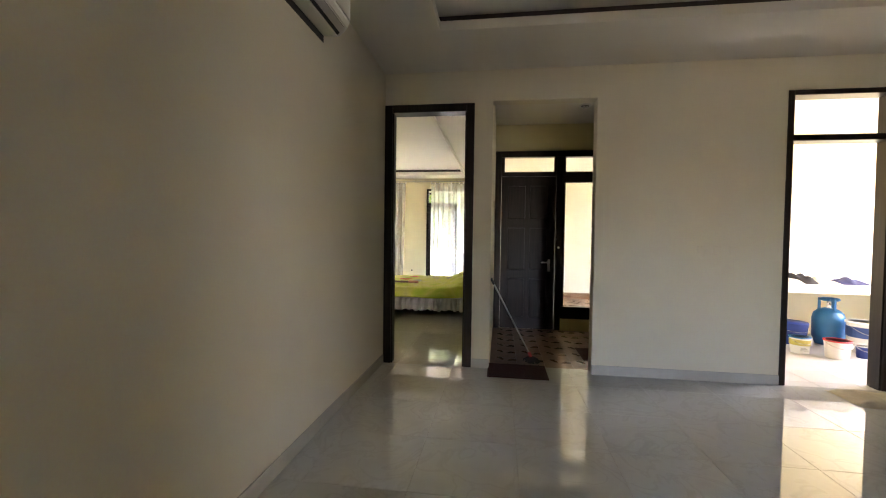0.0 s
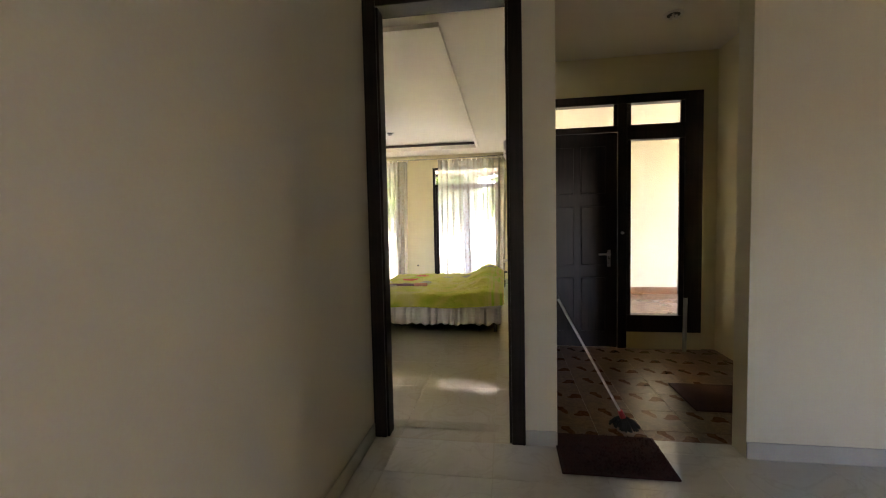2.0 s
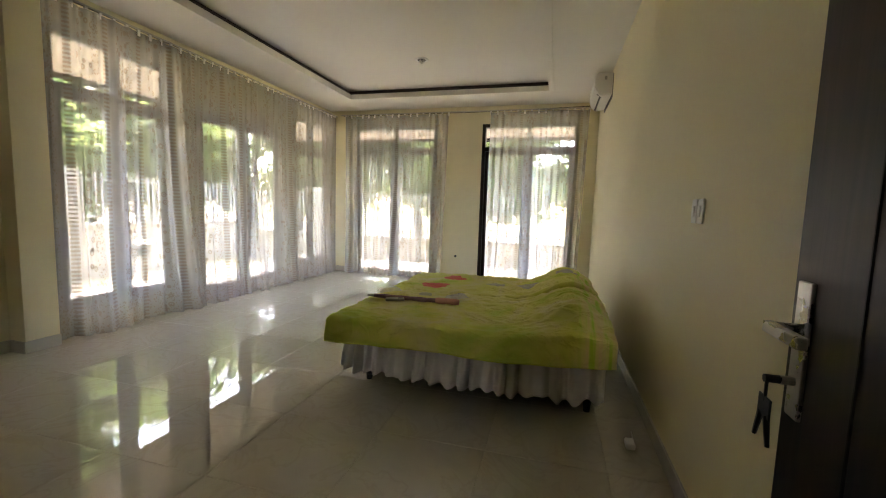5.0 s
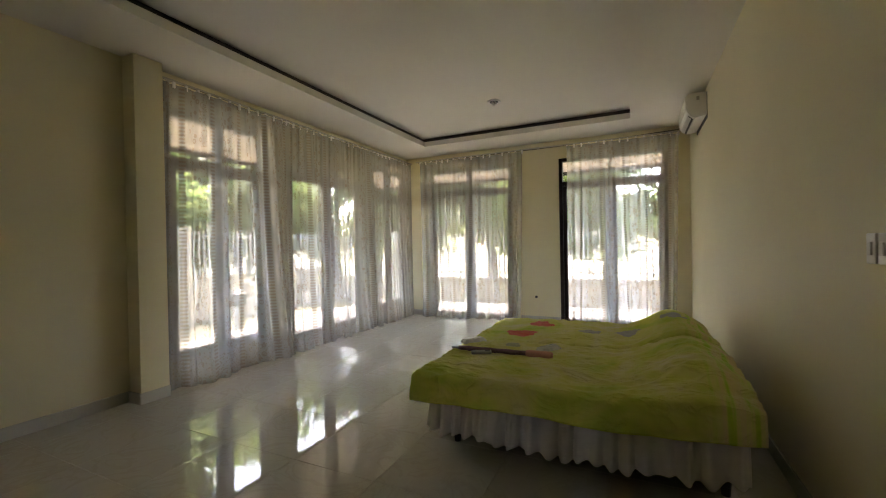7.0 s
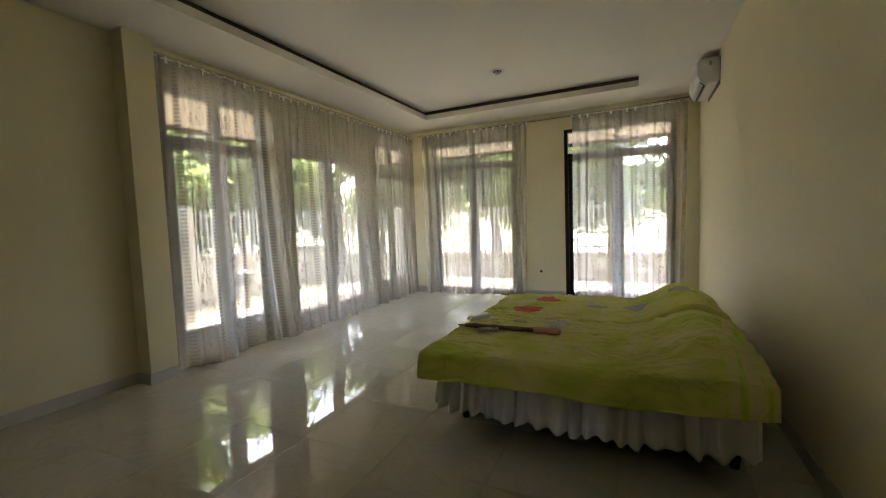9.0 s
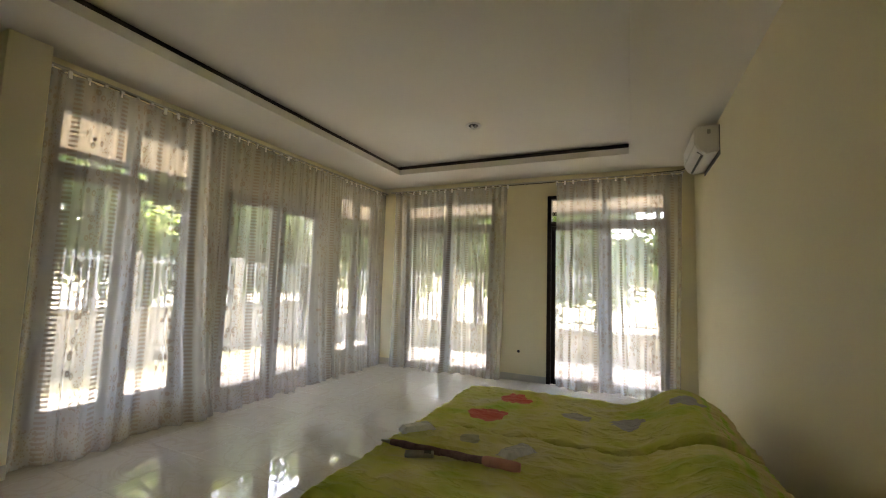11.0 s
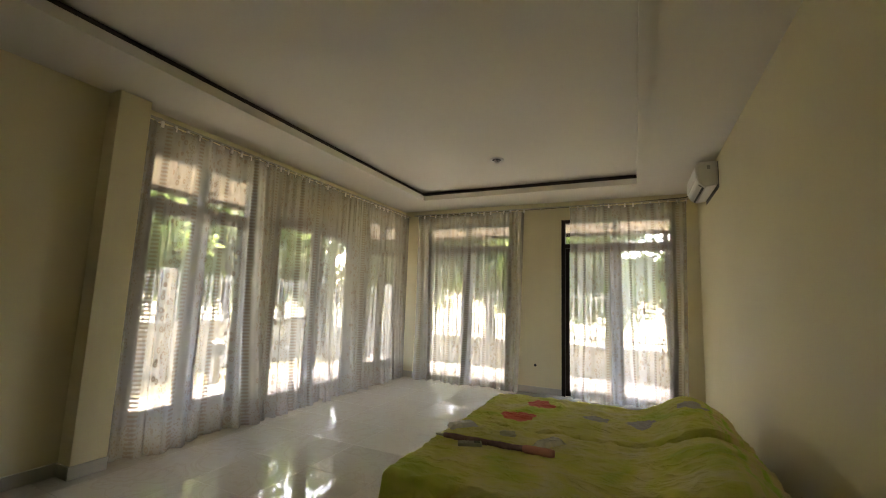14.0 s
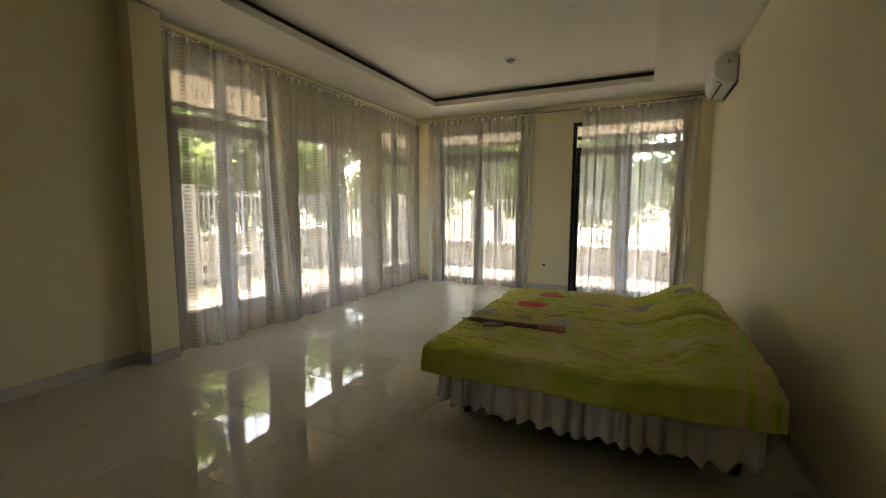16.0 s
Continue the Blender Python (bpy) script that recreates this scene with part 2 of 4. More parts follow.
def make_cover(name, flowers, seed):
    """Printed bed cover: lime and olive patches, streaks by the pillows, a few printed red flowers."""
    m, nt, b = base_mat(name, 0.75)
    tc = nt.nodes.new("ShaderNodeTexCoord")
    mp = nt.nodes.new("ShaderNodeMapping")
    mp.inputs["Location"].default_value = (seed, seed * 0.7, 0)
    nt.links.new(tc.outputs["Object"], mp.inputs[0])
    n1 = node(nt, "ShaderNodeTexNoise", Scale=2.4, Detail=3, Distortion=0.8)
    nt.links.new(mp.outputs[0], n1.inputs["Vector"])
    col = ramp(nt, n1.outputs[0], [(0.32, (0.52, 0.64, 0.07)), (0.44, (0.68, 0.70, 0.13)), (0.56, (0.74, 0.71, 0.22)), (0.72, (0.78, 0.73, 0.42))])
    st = nt.nodes.new("ShaderNodeMapping")
    st.inputs["Scale"].default_value = (22, 2.5, 1.0)
    nt.links.new(tc.outputs["Object"], st.inputs[0])
    n3 = node(nt, "ShaderNodeTexNoise", Scale=1.0, Detail=2)
    nt.links.new(st.outputs[0], n3.inputs["Vector"])
    streak = ramp(nt, n3.outputs[0], [(0.38, (0.50, 0.70, 0.07)), (0.5, (0.74, 0.73, 0.24)), (0.62, (0.78, 0.67, 0.30))])
    sep = nt.nodes.new("ShaderNodeSeparateXYZ")
    nt.links.new(tc.outputs["Object"], sep.inputs[0])
    mr = nt.nodes.new("ShaderNodeMapRange")
    mr.inputs["From Min"].default_value, mr.inputs["From Max"].default_value = 0.62, 0.72
    nt.links.new(sep.outputs[0], mr.inputs[0])
    col = mixc(nt, mr.outputs[0], col, streak)
    nf = node(nt, "ShaderNodeTexNoise", Scale=14, Detail=3)
    nt.links.new(tc.outputs["Object"], nf.inputs["Vector"])
    for (x, y, rad, c) in flowers:
        cmb = node(nt, "ShaderNodeCombineXYZ", X=x, Y=y)
        flat = nt.nodes.new("ShaderNodeCombineXYZ")
        nt.links.new(sep.outputs[0], flat.inputs[0])
        nt.links.new(sep.outputs[1], flat.inputs[1])
        dist = nt.nodes.new("ShaderNodeVectorMath")
        dist.operation = "DISTANCE"
        nt.links.new(flat.outputs[0], dist.inputs[0])
        nt.links.new(cmb.outputs[0], dist.inputs[1])
        wob = mth(nt, "ADD", dist.outputs["Value"], mth(nt, "MULTIPLY", mth(nt, "SUBTRACT", nf.outputs[0], 0.5), rad * 1.3))
        col = mixc(nt, mth(nt, "LESS_THAN", wob, rad), col, c)
    n4 = noise_node(nt, 300, 2)
    col = mixc(nt, 0.15, col, n4.outputs[1], "OVERLAY")
    nt.links.new(col, b.inputs["Base Color"])
    b.inputs["Sheen Weight"].default_value = 0.15
    # creases: thin ridges running across the cloth, over the weave
    cm = nt.nodes.new("ShaderNodeMapping")
    cm.inputs["Scale"].default_value = (2.6, 7.0, 3.0)
    cm.inputs["Rotation"].default_value = (0, 0, 0.35)
    nt.links.new(tc.outputs["Object"], cm.inputs[0])
    cr = node(nt, "ShaderNodeTexNoise", Scale=1.6, Detail=4, Distortion=0.7)
    nt.links.new(cm.outputs[0], cr.inputs["Vector"])
    ridge = mth(nt, "POWER", mth(nt, "SUBTRACT", 1.0, mth(nt, "ABSOLUTE", mth(nt, "MULTIPLY", mth(nt, "SUBTRACT", cr.outputs[0], 0.5), 6.0))), 3.0)
    bump(nt, b, mth(nt, "ADD", mth(nt, "MAXIMUM", ridge, 0.0), mth(nt, "MULTIPLY", n4.outputs[0], 0.05)), 0.5, 0.015)
    return m


def make_leaf():
    """Thin leaf: glossy green face, daylight glowing through the blade."""
    m, nt, b = base_mat("leaf", 0.5)
    ge = nt.nodes.new("ShaderNodeNewGeometry")
    isl = ge.outputs["Random Per Island"]
    nt.links.new(ramp(nt, isl, [(0.0, (0.05, 0.09, 0.03)), (0.6, (0.08, 0.12, 0.04)), (1.0, (0.12, 0.15, 0.06))]), b.inputs["Base Color"])
    tl = nt.nodes.new("ShaderNodeBsdfTranslucent")
    nt.links.new(ramp(nt, isl, [(0.0, (0.22, 0.32, 0.09)), (1.0, (0.42, 0.50, 0.17))]), tl.inputs[0])
    mx = nt.nodes.new("ShaderNodeMixShader")
    mx.inputs[0].default_value = 0.62
    nt.links.new(b.outputs[0], mx.inputs[1])
    nt.links.new(tl.outputs[0], mx.inputs[2])
    nt.links.new(mx.outputs[0], nt.nodes["Material Output"].inputs[0])
    return m


LEAF = make_leaf()


# ---- building helpers ----
def part(name, bm, material, parent=None, label="", smooth=False):
    me = bpy.data.meshes.new(name)
    bm.normal_update()
    bm.to_mesh(me)
    bm.free()
    me.materials.append(material)
    if smooth:
        me.shade_smooth()
    ob = new(name, me)
    ob.parent = parent
    return tagged(ob, label)


def thing(name, loc, label, category, group="", kind="", turn=0):
    ob = new(name)
    ob.empty_display_size = 0.1
    ob.matrix_basis = pose(*loc, 0, 0, turn)
    return tagged(ob, label, category, group, kind)


def box(bm, x0, x1, y0, y1, z0, z1, bev=0.0):
    vs = bmesh.ops.create_cube(bm, size=1.0, matrix=Matrix.LocRotScale(((x0 + x1) / 2, (y0 + y1) / 2, (z0 + z1) / 2), None, (abs(x1 - x0), abs(y1 - y0), abs(z1 - z0))))["verts"]
    if bev:
        es = list({e for v in vs for e in v.link_edges})
        bmesh.ops.bevel(bm, geom=es, offset=bev, segments=2, affect="EDGES", profile=0.5)
    return bm


def bx(*a, bev=0.0):
    return box(bmesh.new(), *a, bev=bev)


def rod(bm, p, q, r, r2=None, n=10):
    p, q = Vector(p), Vector(q)
    d = q - p
    m = Matrix.Translation((p + q) / 2) @ d.to_track_quat("Z", "Y").to_matrix().to_4x4()
    bmesh.ops.create_cone(bm, cap_ends=True, segments=n, radius1=r, radius2=r if r2 is None else r2, depth=d.length, matrix=m)
    return bm


def lathe(profile, n=28):
    """A turned body from (radius, height) steps."""
    bm = bmesh.new()
    rings = []
    for r, z in profile:
        rings.append([bm.verts.new((r * math.cos(2 * math.pi * i / n), r * math.sin(2 * math.pi * i / n), z)) for i in range(n)])
    for a, b in zip(rings, rings[1:]):
        for i in range(n):
            bm.faces.new((a[i], a[(i + 1) % n], b[(i + 1) % n], b[i]))
    bm.faces.new(rings[0][::-1])
    bm.faces.new(rings[-1])
    return bm


def sheet(f, nu, nv, uv=None):
    """A grid of f(i/nu, j/nv); uv gives cloth metres."""
    bm = bmesh.new()
    g = [[bm.verts.new(f(i / nu, j / nv)) for j in range(nv + 1)] for i in range(nu + 1)]
    lay = bm.loops.layers.uv.new("UVMap") if uv else None
    for i in range(nu):
        for j in range(nv):
            fc = bm.faces.new((g[i][j], g[i + 1][j], g[i + 1][j + 1], g[i][j + 1]))
            if uv:
                for lp, (a, b) in zip(fc.loops, ((i, j), (i + 1, j), (i + 1, j + 1), (i, j + 1))):
                    lp[lay].uv = uv(a / nu, b / nv)
    return bm


def wall(name, axis, a, b, f0, f1, z0, z1, holes, material, label):
    """A wall along axis from a to b, its faces at f0 and f1, with holes (start, end, bottom, top) right through."""
    bm = bmesh.new()

    def seg(s, e, lo, hi):
        if e - s > 1e-4 and hi - lo > 1e-4:
            box(bm, *((s, e, f0, f1) if axis == "x" else (f0, f1, s, e)), lo, hi)
    at = a
    for s, e, lo, hi in sorted(holes):
        seg(at, s, z0, z1)
        seg(s, e, z0, lo)
        seg(s, e, hi, z1)
        at = e
    seg(at, b, z0, z1)
    return tagged(part(name, bm, material), label, "wall", kind="structure")


# ---- plan (metres) ----
WX, EX = -3.88, 1.09          # bedroom side walls
SY, NY = 0.15, 7.38          # bedroom end walls
CZ, TOP = 3.15, 3.6
HZ = 3.22                    # hall ceiling

W1 = (-3.37, -1.69, 0.0, 2.84)
W2 = (-0.86, 0.78, 0.0, 2.84)
W3 = (2.64, 3.86, 0.20, 2.82)
W4 = (4.17, 5.83, 0.0, 2.46)
W5 = (6.14, 7.24, 0.20, 2.82)
D1 = (0.0, 0.995, -0.2, 2.875)
NI = (1.19, 2.265, -0.2, 2.89)
K1 = (4.05, 5.0, -0.2, 2.9)

wall("wall_north", "x", WX - 0.15, EX, NY, NY + 0.15, -0.2, TOP, [W1, W2], WALL, "cream painted wall with two tall window openings")
wall("wall_west", "y", -0.0, NY, WX - 0.15, WX, -0.2, TOP, [W3, W4, W5], WALL, "cream painted wall with windows and a double door")
wall("wall_east", "y", SY, NY + 0.15, EX, NI[0], -0.2, TOP, [], WALL, "cream painted wall behind the beds")
wall("wall_south", "x", WX, 8.0, 0.0, SY, -0.2, TOP, [D1, NI, K1], WALL_HALL, "pale painted wall with a doorway and two openings")
wall("wall_hall_west", "y", -8.0, 0.0, -0.15, 0.0, -0.2, TOP, [], WALL_HALL, "plain pale painted hall wall")
wall("wall_hall_south", "x", -0.15, 8.15, -8.15, -8.0, -0.2, TOP, [(3.1, 4.3, 0.9, 2.4)], WALL_HALL, "plain painted hall wall with a wide opening")
# added unseen walls outside the opening, keeping direct daylight off the west wall
for rx in (2.95, 4.3):
    wall("wall_recess", "y", -10.7, -8.15, rx, rx + 0.15, -0.35, TOP, [], WALL_HALL, "added plain wall out of view, narrowing daylight into the hall")
wall("wall_hall_east", "y", -8.0, 2.6, 8.0, 8.15, -0.2, TOP, [(0.5, 2.2, 0.9, 2.5)], WALL_HALL, "plain painted wall closing the hall")
wall("wall_kitchen_north", "x", 3.5, 8.15, 2.6, 2.75, -0.2, TOP, [], WALL, "cream kitchen wall")
wall("wall_kitchen_west", "y", SY, 2.75, 3.28, 3.45, -0.2, TOP, [], WALL, "cream wall between foyer and kitchen")
MD = (1.2, 3.12, -0.1, 2.88)
wall("wall_foyer_north", "x", NI[0], 3.45, 2.53, 2.68, -0.2, TOP, [MD], WALL, "cream foyer wall round the front door")

# pilaster
tagged(part("pilaster", bx(WX, -3.70, 2.28, 2.53, 0, CZ - 0.002, bev=0.006), WALL), "cream painted pilaster beside the curtains", "pilaster", kind="structure")


def tray_ceiling(name, x0, x1, y0, y1, tx0, tx1, ty0, ty1, z, lip, gap, material):
    """Dropped border with a lip, a dark strip set back above it, and the raised middle."""
    bm = bmesh.new()
    for a in ((x0, tx0, y0, y1), (tx1, x1, y0, y1), (tx0, tx1, y0, ty0), (tx0, tx1, ty1, y1)):
        box(bm, *a, z, z + lip)
    up = z + lip + gap
    box(bm, x0, x1, y0, y1, up, up + 0.05)
    ob = tagged(part(name, bm, material), "pale painted tray ceiling with a raised middle", "ceiling", kind="structure")
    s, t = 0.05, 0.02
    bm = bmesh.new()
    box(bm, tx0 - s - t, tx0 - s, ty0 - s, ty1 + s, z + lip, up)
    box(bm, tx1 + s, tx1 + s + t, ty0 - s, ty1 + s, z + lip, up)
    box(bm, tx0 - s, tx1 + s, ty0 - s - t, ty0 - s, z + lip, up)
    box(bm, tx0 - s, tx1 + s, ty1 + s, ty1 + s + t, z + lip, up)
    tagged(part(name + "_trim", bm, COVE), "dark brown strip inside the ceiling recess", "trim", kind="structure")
    bm = bmesh.new()
    w, h = 0.06, 0.04
    box(bm, tx0 - w, tx0, ty0 - w, ty1 + w, z - h, z)
    box(bm, tx1, tx1 + w, ty0 - w, ty1 + w, z - h, z)
    box(bm, tx0, tx1, ty0 - w, ty0, z - h, z)
    box(bm, tx0, tx1, ty1, ty1 + w, z - h, z)
    tagged(part(name + "_lip", bm, material), "narrow raised band round the ceiling recess", "trim", kind="structure")
    return ob


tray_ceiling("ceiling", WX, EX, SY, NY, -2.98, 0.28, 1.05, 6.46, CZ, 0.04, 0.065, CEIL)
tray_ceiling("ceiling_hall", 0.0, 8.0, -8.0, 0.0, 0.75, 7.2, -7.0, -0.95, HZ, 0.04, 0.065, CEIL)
tagged(part("ceiling_foyer", bx(NI[0], 3.28, SY, 2.53, 3.32, 3.37), CEIL), "plain painted foyer ceiling", "ceiling", kind="structure")
tagged(part("ceiling_kitchen", bx(3.45, 8.0, SY, 2.6, 3.2, 3.25), CEIL), "plain painted kitchen ceiling", "ceiling", kind="structure")

# baseboards
BB = 0.10


def baseboard(x0, x1, y0, y1):
    tagged(part("baseboard", bx(x0, x1, y0, y1, 0.0, BB, bev=0.003), BASEB), "glossy tile baseboard along the wall", "baseboard", kind="structure")


T = 0.012
baseboard(WX, WX + T, SY, 2.28)
baseboard(-3.70, -3.70 + T, 2.28 - T, 2.53)
baseboard(WX, -3.70, 2.28 - T, 2.28)
baseboard(WX, WX + T, 3.9, 4.16)
baseboard(WX, WX + T, 5.84, NY)
baseboard(WX + T, W1[0], NY - T, NY)
baseboard(W1[1], W2[0], NY - T, NY)
baseboard(W2[1], EX, NY - T, NY)
baseboard(EX - T, EX, SY, NY - T)
baseboard(WX + T, D1[0], SY, SY + T)
baseboard(0.0, T, -8.0, -0.02)
baseboard(D1[1], NI[0], -T, 0.0)
baseboard(NI[1], K1[0], -T, 0.0)
baseboard(K1[1], 8.0, -T, 0.0)


# ---- windows and doors ----
def opening_window(name, axis, span, face, out, label, cols, transom, door=False, leaf_rail=0.09):
    """Dark wooden window in a wall opening: outer frame, mullions, transom bar, sash frames and panes.
    axis: the wall's direction; face: its inner face; out: +1 or -1, the way outdoors."""
    a, b, lo, hi = span
    w = tagged(new(name), label, "window" if not door else "door", kind="structure")
    d0, d1 = face - out * 0.004, face + out * 0.11
    f = 0.06

    def bar(nm, s, e, z0, z1, t0=d0, t1=d1, mat=WOOD, par=None, bev=0.004, lab=""):
        c = (s, e, min(t0, t1), max(t0, t1)) if axis == "x" else (min(t0, t1), max(t0, t1), s, e)
        return part(nm, bx(*c, z0, z1, bev=bev), mat, par or w, lab)
    bar("window_frame", a, a + f, lo, hi)
    bar("window_frame", b - f, b, lo, hi)
    bar("window_frame", a + f, b - f, hi - f, hi)
    if lo > 0.01:
        bar("window_sill", a + f, b - f, lo, lo + f)
    zt = hi - f
    inner = [a + f + (b - a - 2 * f) * i / cols for i in range(cols + 1)]
    if transom:
        bar("transom_bar", a + f, b - f, transom - 0.035, transom + 0.035)
        for i in range(cols):
            s, e = inner[i] + (0.03 if i else 0), inner[i + 1] - (0.03 if i < cols - 1 else 0)
            bar("pane", s, e, transom + 0.035, hi - f, face + out * 0.05, face + out * 0.055, GLASS, bev=0).visible_shadow = False
        zt = transom - 0.035
    for i in range(1, cols):
        bar("mullion", inner[i] - 0.03, inner[i] + 0.03, lo + (f if lo > 0.01 else 0), hi - f)
    for i in range(cols):
        s, e = inner[i] + (0.03 if i else 0), inner[i + 1] - (0.03 if i < cols - 1 else 0)
        z0 = lo + (f if lo > 0.01 else 0.005)
        k = leaf_rail
        t0, t1 = face + out * 0.03, face + out * 0.07
        sash = bar("sash", s, s + k * 0.7, z0, zt, t0, t1)
        bar("sash", e - k * 0.7, e, z0, zt, t0, t1)
        bar("sash", s + k * 0.7, e - k * 0.7, zt - k * 0.7, zt, t0, t1)
        bar("sash", s + k * 0.7, e - k * 0.7, z0, z0 + k * (1.6 if door else 0.9), t0, t1)
        bar("pane", s + k * 0.7, e - k * 0.7, z0 + k * (1.6 if door else 0.9), zt - k * 0.7, face + out * 0.048, face + out * 0.053, GLASS, bev=0).visible_shadow = False
    return w


opening_window("window_1", "x", W1, NY, 1, "tall dark wooden window with a transom behind sheer curtains", 2, 2.40)
opening_window("window_2", "x", W2, NY, 1, "tall dark wooden window, its edge uncovered by the curtain", 2, 2.40)
opening_window("window_3", "y", W3, WX, -1, "dark wooden window with a transom behind patterned sheer curtain", 2, 2.30)
opening_window("door_2", "y", W4, WX, -1, "dark wooden glazed double door behind sheer curtains", 2, None, door=True, leaf_rail=0.12)
opening_window("window_5", "y", W5, WX, -1, "dark wooden window with a transom in the room's corner", 2, 2.30)


def door_frame(name, a, b, hi, y0, y1, label, transom=None, w=0.085):
    ob = tagged(new(name), label, "door frame", kind="structure")
    part("frame_post", bx(a, a + w, y0, y1, 0, hi, bev=0.006), WOOD, ob)
    part("frame_post", bx(b - w, b, y0, y1, 0, hi, bev=0.006), WOOD, ob)
    part("frame_head", bx(a + w, b - w, y0, y1, hi - w, hi, bev=0.006), WOOD, ob)
    # rebate step inside the frame
    part("rebate", bx(a + w, a + w + 0.015, y0 + 0.02, y1 - 0.05, 0, hi - w), WOOD, ob)
    part("rebate", bx(b - w - 0.015, b - w, y0 + 0.02, y1 - 0.05, 0, hi - w), WOOD, ob)
    if transom:
        part("transom_bar", bx(a + w, b - w, y0 + 0.005, y1 - 0.005, transom - 0.03, transom + 0.03, bev=0.005), WOOD, ob)
    return ob


door_frame("door_frame_1", D1[0] + 0.001, D1[1], D1[3], -0.012, 0.16, "dark stained wooden door frame of the bedroom")
door_frame("door_frame_3", K1[0], K1[1], K1[3], -0.012, 0.16, "dark wooden kitchen door frame with an open transom", transom=2.44, w=0.05)


def lever_set(parent, x, y, z, side, mat=STEEL):
    """Long steel backplate with a lever; side is the way it faces along x."""
    plate = part("backplate", bx(x, x + side * 0.008, y - 0.022, y + 0.022, z - 0.17, z + 0.09, bev=0.002), mat, parent, "brushed steel backplate")
    bm = rod(bmesh.new(), (x, y, z), (x + side * 0.055, y, z), 0.011)
    box(bm, min(x + side * 0.045, x + side * 0.063), max(x + side * 0.045, x + side * 0.063), y - 0.11, y + 0.012, z - 0.011, z + 0.011, bev=0.003)
    part("lever", bm, mat, plate, "brushed steel lever handle")
    bm = rod(bmesh.new(), (x, y, z - 0.10), (x + side * 0.03, y, z - 0.10), 0.009)
    part("lock_cylinder", bm, mat, plate)
    return plate


# bedroom door leaf, standing open against the wall
leaf = thing("bedroom_door", (0.905, 0.15, 0.0), "dark stained wooden door standing open, grooved face", "door", turn=-1.5)
LW, LT, LH = 0.82, 0.038, 2.79
part("door_leaf", bx(0.0, LT, 0.0, LW, 0.008, LH, bev=0.003), WOOD, leaf)


def groove(p, q, r=0.005):
    part("groove", rod(bmesh.new(), (0.0, *p), (0.0, *q), r, n=6), GROOVE, leaf)


groove((0.49, 0.01), (0.49, LH - 0.01), 0.0045)
groove((LW - 0.20, 0.01), (LW - 0.20, LH - 0.01), 0.003)
for gz in (0.28, 0.74, 1.19, 1.65, 2.11, 2.57):
    groove((0.49, gz), (0.07, gz), 0.0045)
lever_set(leaf, 0.0, LW - 0.05, 1.10, -1)
keys = part("key", rod(bmesh.new(), (-0.03, LW - 0.05, 1.0), (-0.055, LW - 0.05, 1.0), 0.008), DARK_PLASTIC, leaf, "black key in the lock with a hanging ring")
bm = bmesh.new()
for dy, tilt in ((-0.012, -0.015), (0.010, 0.018)):
    box(bm, -0.052, -0.048, LW - 0.05 + dy - 0.013, LW - 0.05 + dy + 0.013, 0.925, 0.965, bev=0.002)
    rod(bm, (-0.05, LW - 0.05 + dy, 0.93), (-0.05, LW - 0.05 + dy + tilt, 0.875), 0.006, 0.004, 6)
rod(bm, (-0.05, LW - 0.05, 0.995), (-0.05, LW - 0.05, 0.955), 0.003, n=6)
part("key_bunch", bm, DARK_PLASTIC, leaf, "dark hanging keys")
for z in (0.3, 1.4, 2.5):
    part("hinge", rod(bmesh.new(), (-0.006, 0.0, z - 0.05), (-0.006, 0.0, z + 0.05), 0.006), WOOD, leaf)

# front door: frame, leaf, sidelight, transoms
fd = tagged(new("door_1"), "dark wooden front door with glazed sidelight and transoms", "door", kind="structure")
F0, F1 = 2.50, 2.62
for a in ((1.2, 1.30, -0.1, 2.88), (2.93, 3.12, -0.1, 2.88), (2.20, 2.30, -0.1, 2.78)):
    part("frame_post", bx(a[0], a[1], F0, F1, a[2], a[3], bev=0.005), WOOD, fd)
part("frame_head", bx(1.30, 2.93, F0, F1, 2.78, 2.88, bev=0.005), WOOD, fd)
part("transom_bar", bx(1.30, 2.20, F0 + 0.002, F1, 2.46, 2.53, bev=0.004), WOOD, fd)
part("transom_bar", bx(2.30, 2.93, F0 + 0.002, F1, 2.36, 2.53, bev=0.004), WOOD, fd)
part("bottom_rail", bx(2.30, 2.93, F0 + 0.002, F1, 0.10, 0.30, bev=0.004), WOOD, fd)
part("plinth", bx(2.30, 3.12, F0 - 0.004, F1, -0.1, 0.10, bev=0.004), WALL, fd, "cream plinth under the sidelight")
for s, e, lo, hi in ((1.30, 2.20, 2.53, 2.78), (2.30, 2.93, 2.53, 2.78), (2.30, 2.93, 0.30, 2.36)):
    part("pane", bx(s, e, 2.555, 2.56, lo, hi), GLASS, fd).visible_shadow = False
    for q in ((s, s + 0.05), (e - 0.05 if hi < 2.5 else e - 0.04, e)):
        part("glazing_bead", bx(q[0], q[1], F0 + 0.02, 2.55, lo, hi), WOOD, fd)
dl = part("door_leaf", bx(1.305, 2.195, F0 + 0.015, F0 + 0.055, -0.095, 2.455, bev=0.004), WOOD, fd)
for z0, z1 in ((0.1, 0.75), (0.9, 1.6), (1.75, 2.3)):
    for x0, x1 in ((1.42, 1.70), (1.78, 2.06)):
        part("door_panel", bx(x0, x1, F0 + 0.003, F0 + 0.016, z0, z1, bev=0.008), WOOD, dl)
bm = rod(bmesh.new(), (2.10, F0 + 0.015, 1.03), (2.10, F0 - 0.05, 1.03), 0.011)
box(bm, 1.97, 2.11, F0 - 0.058, F0 - 0.042, 1.02, 1.042, bev=0.003)
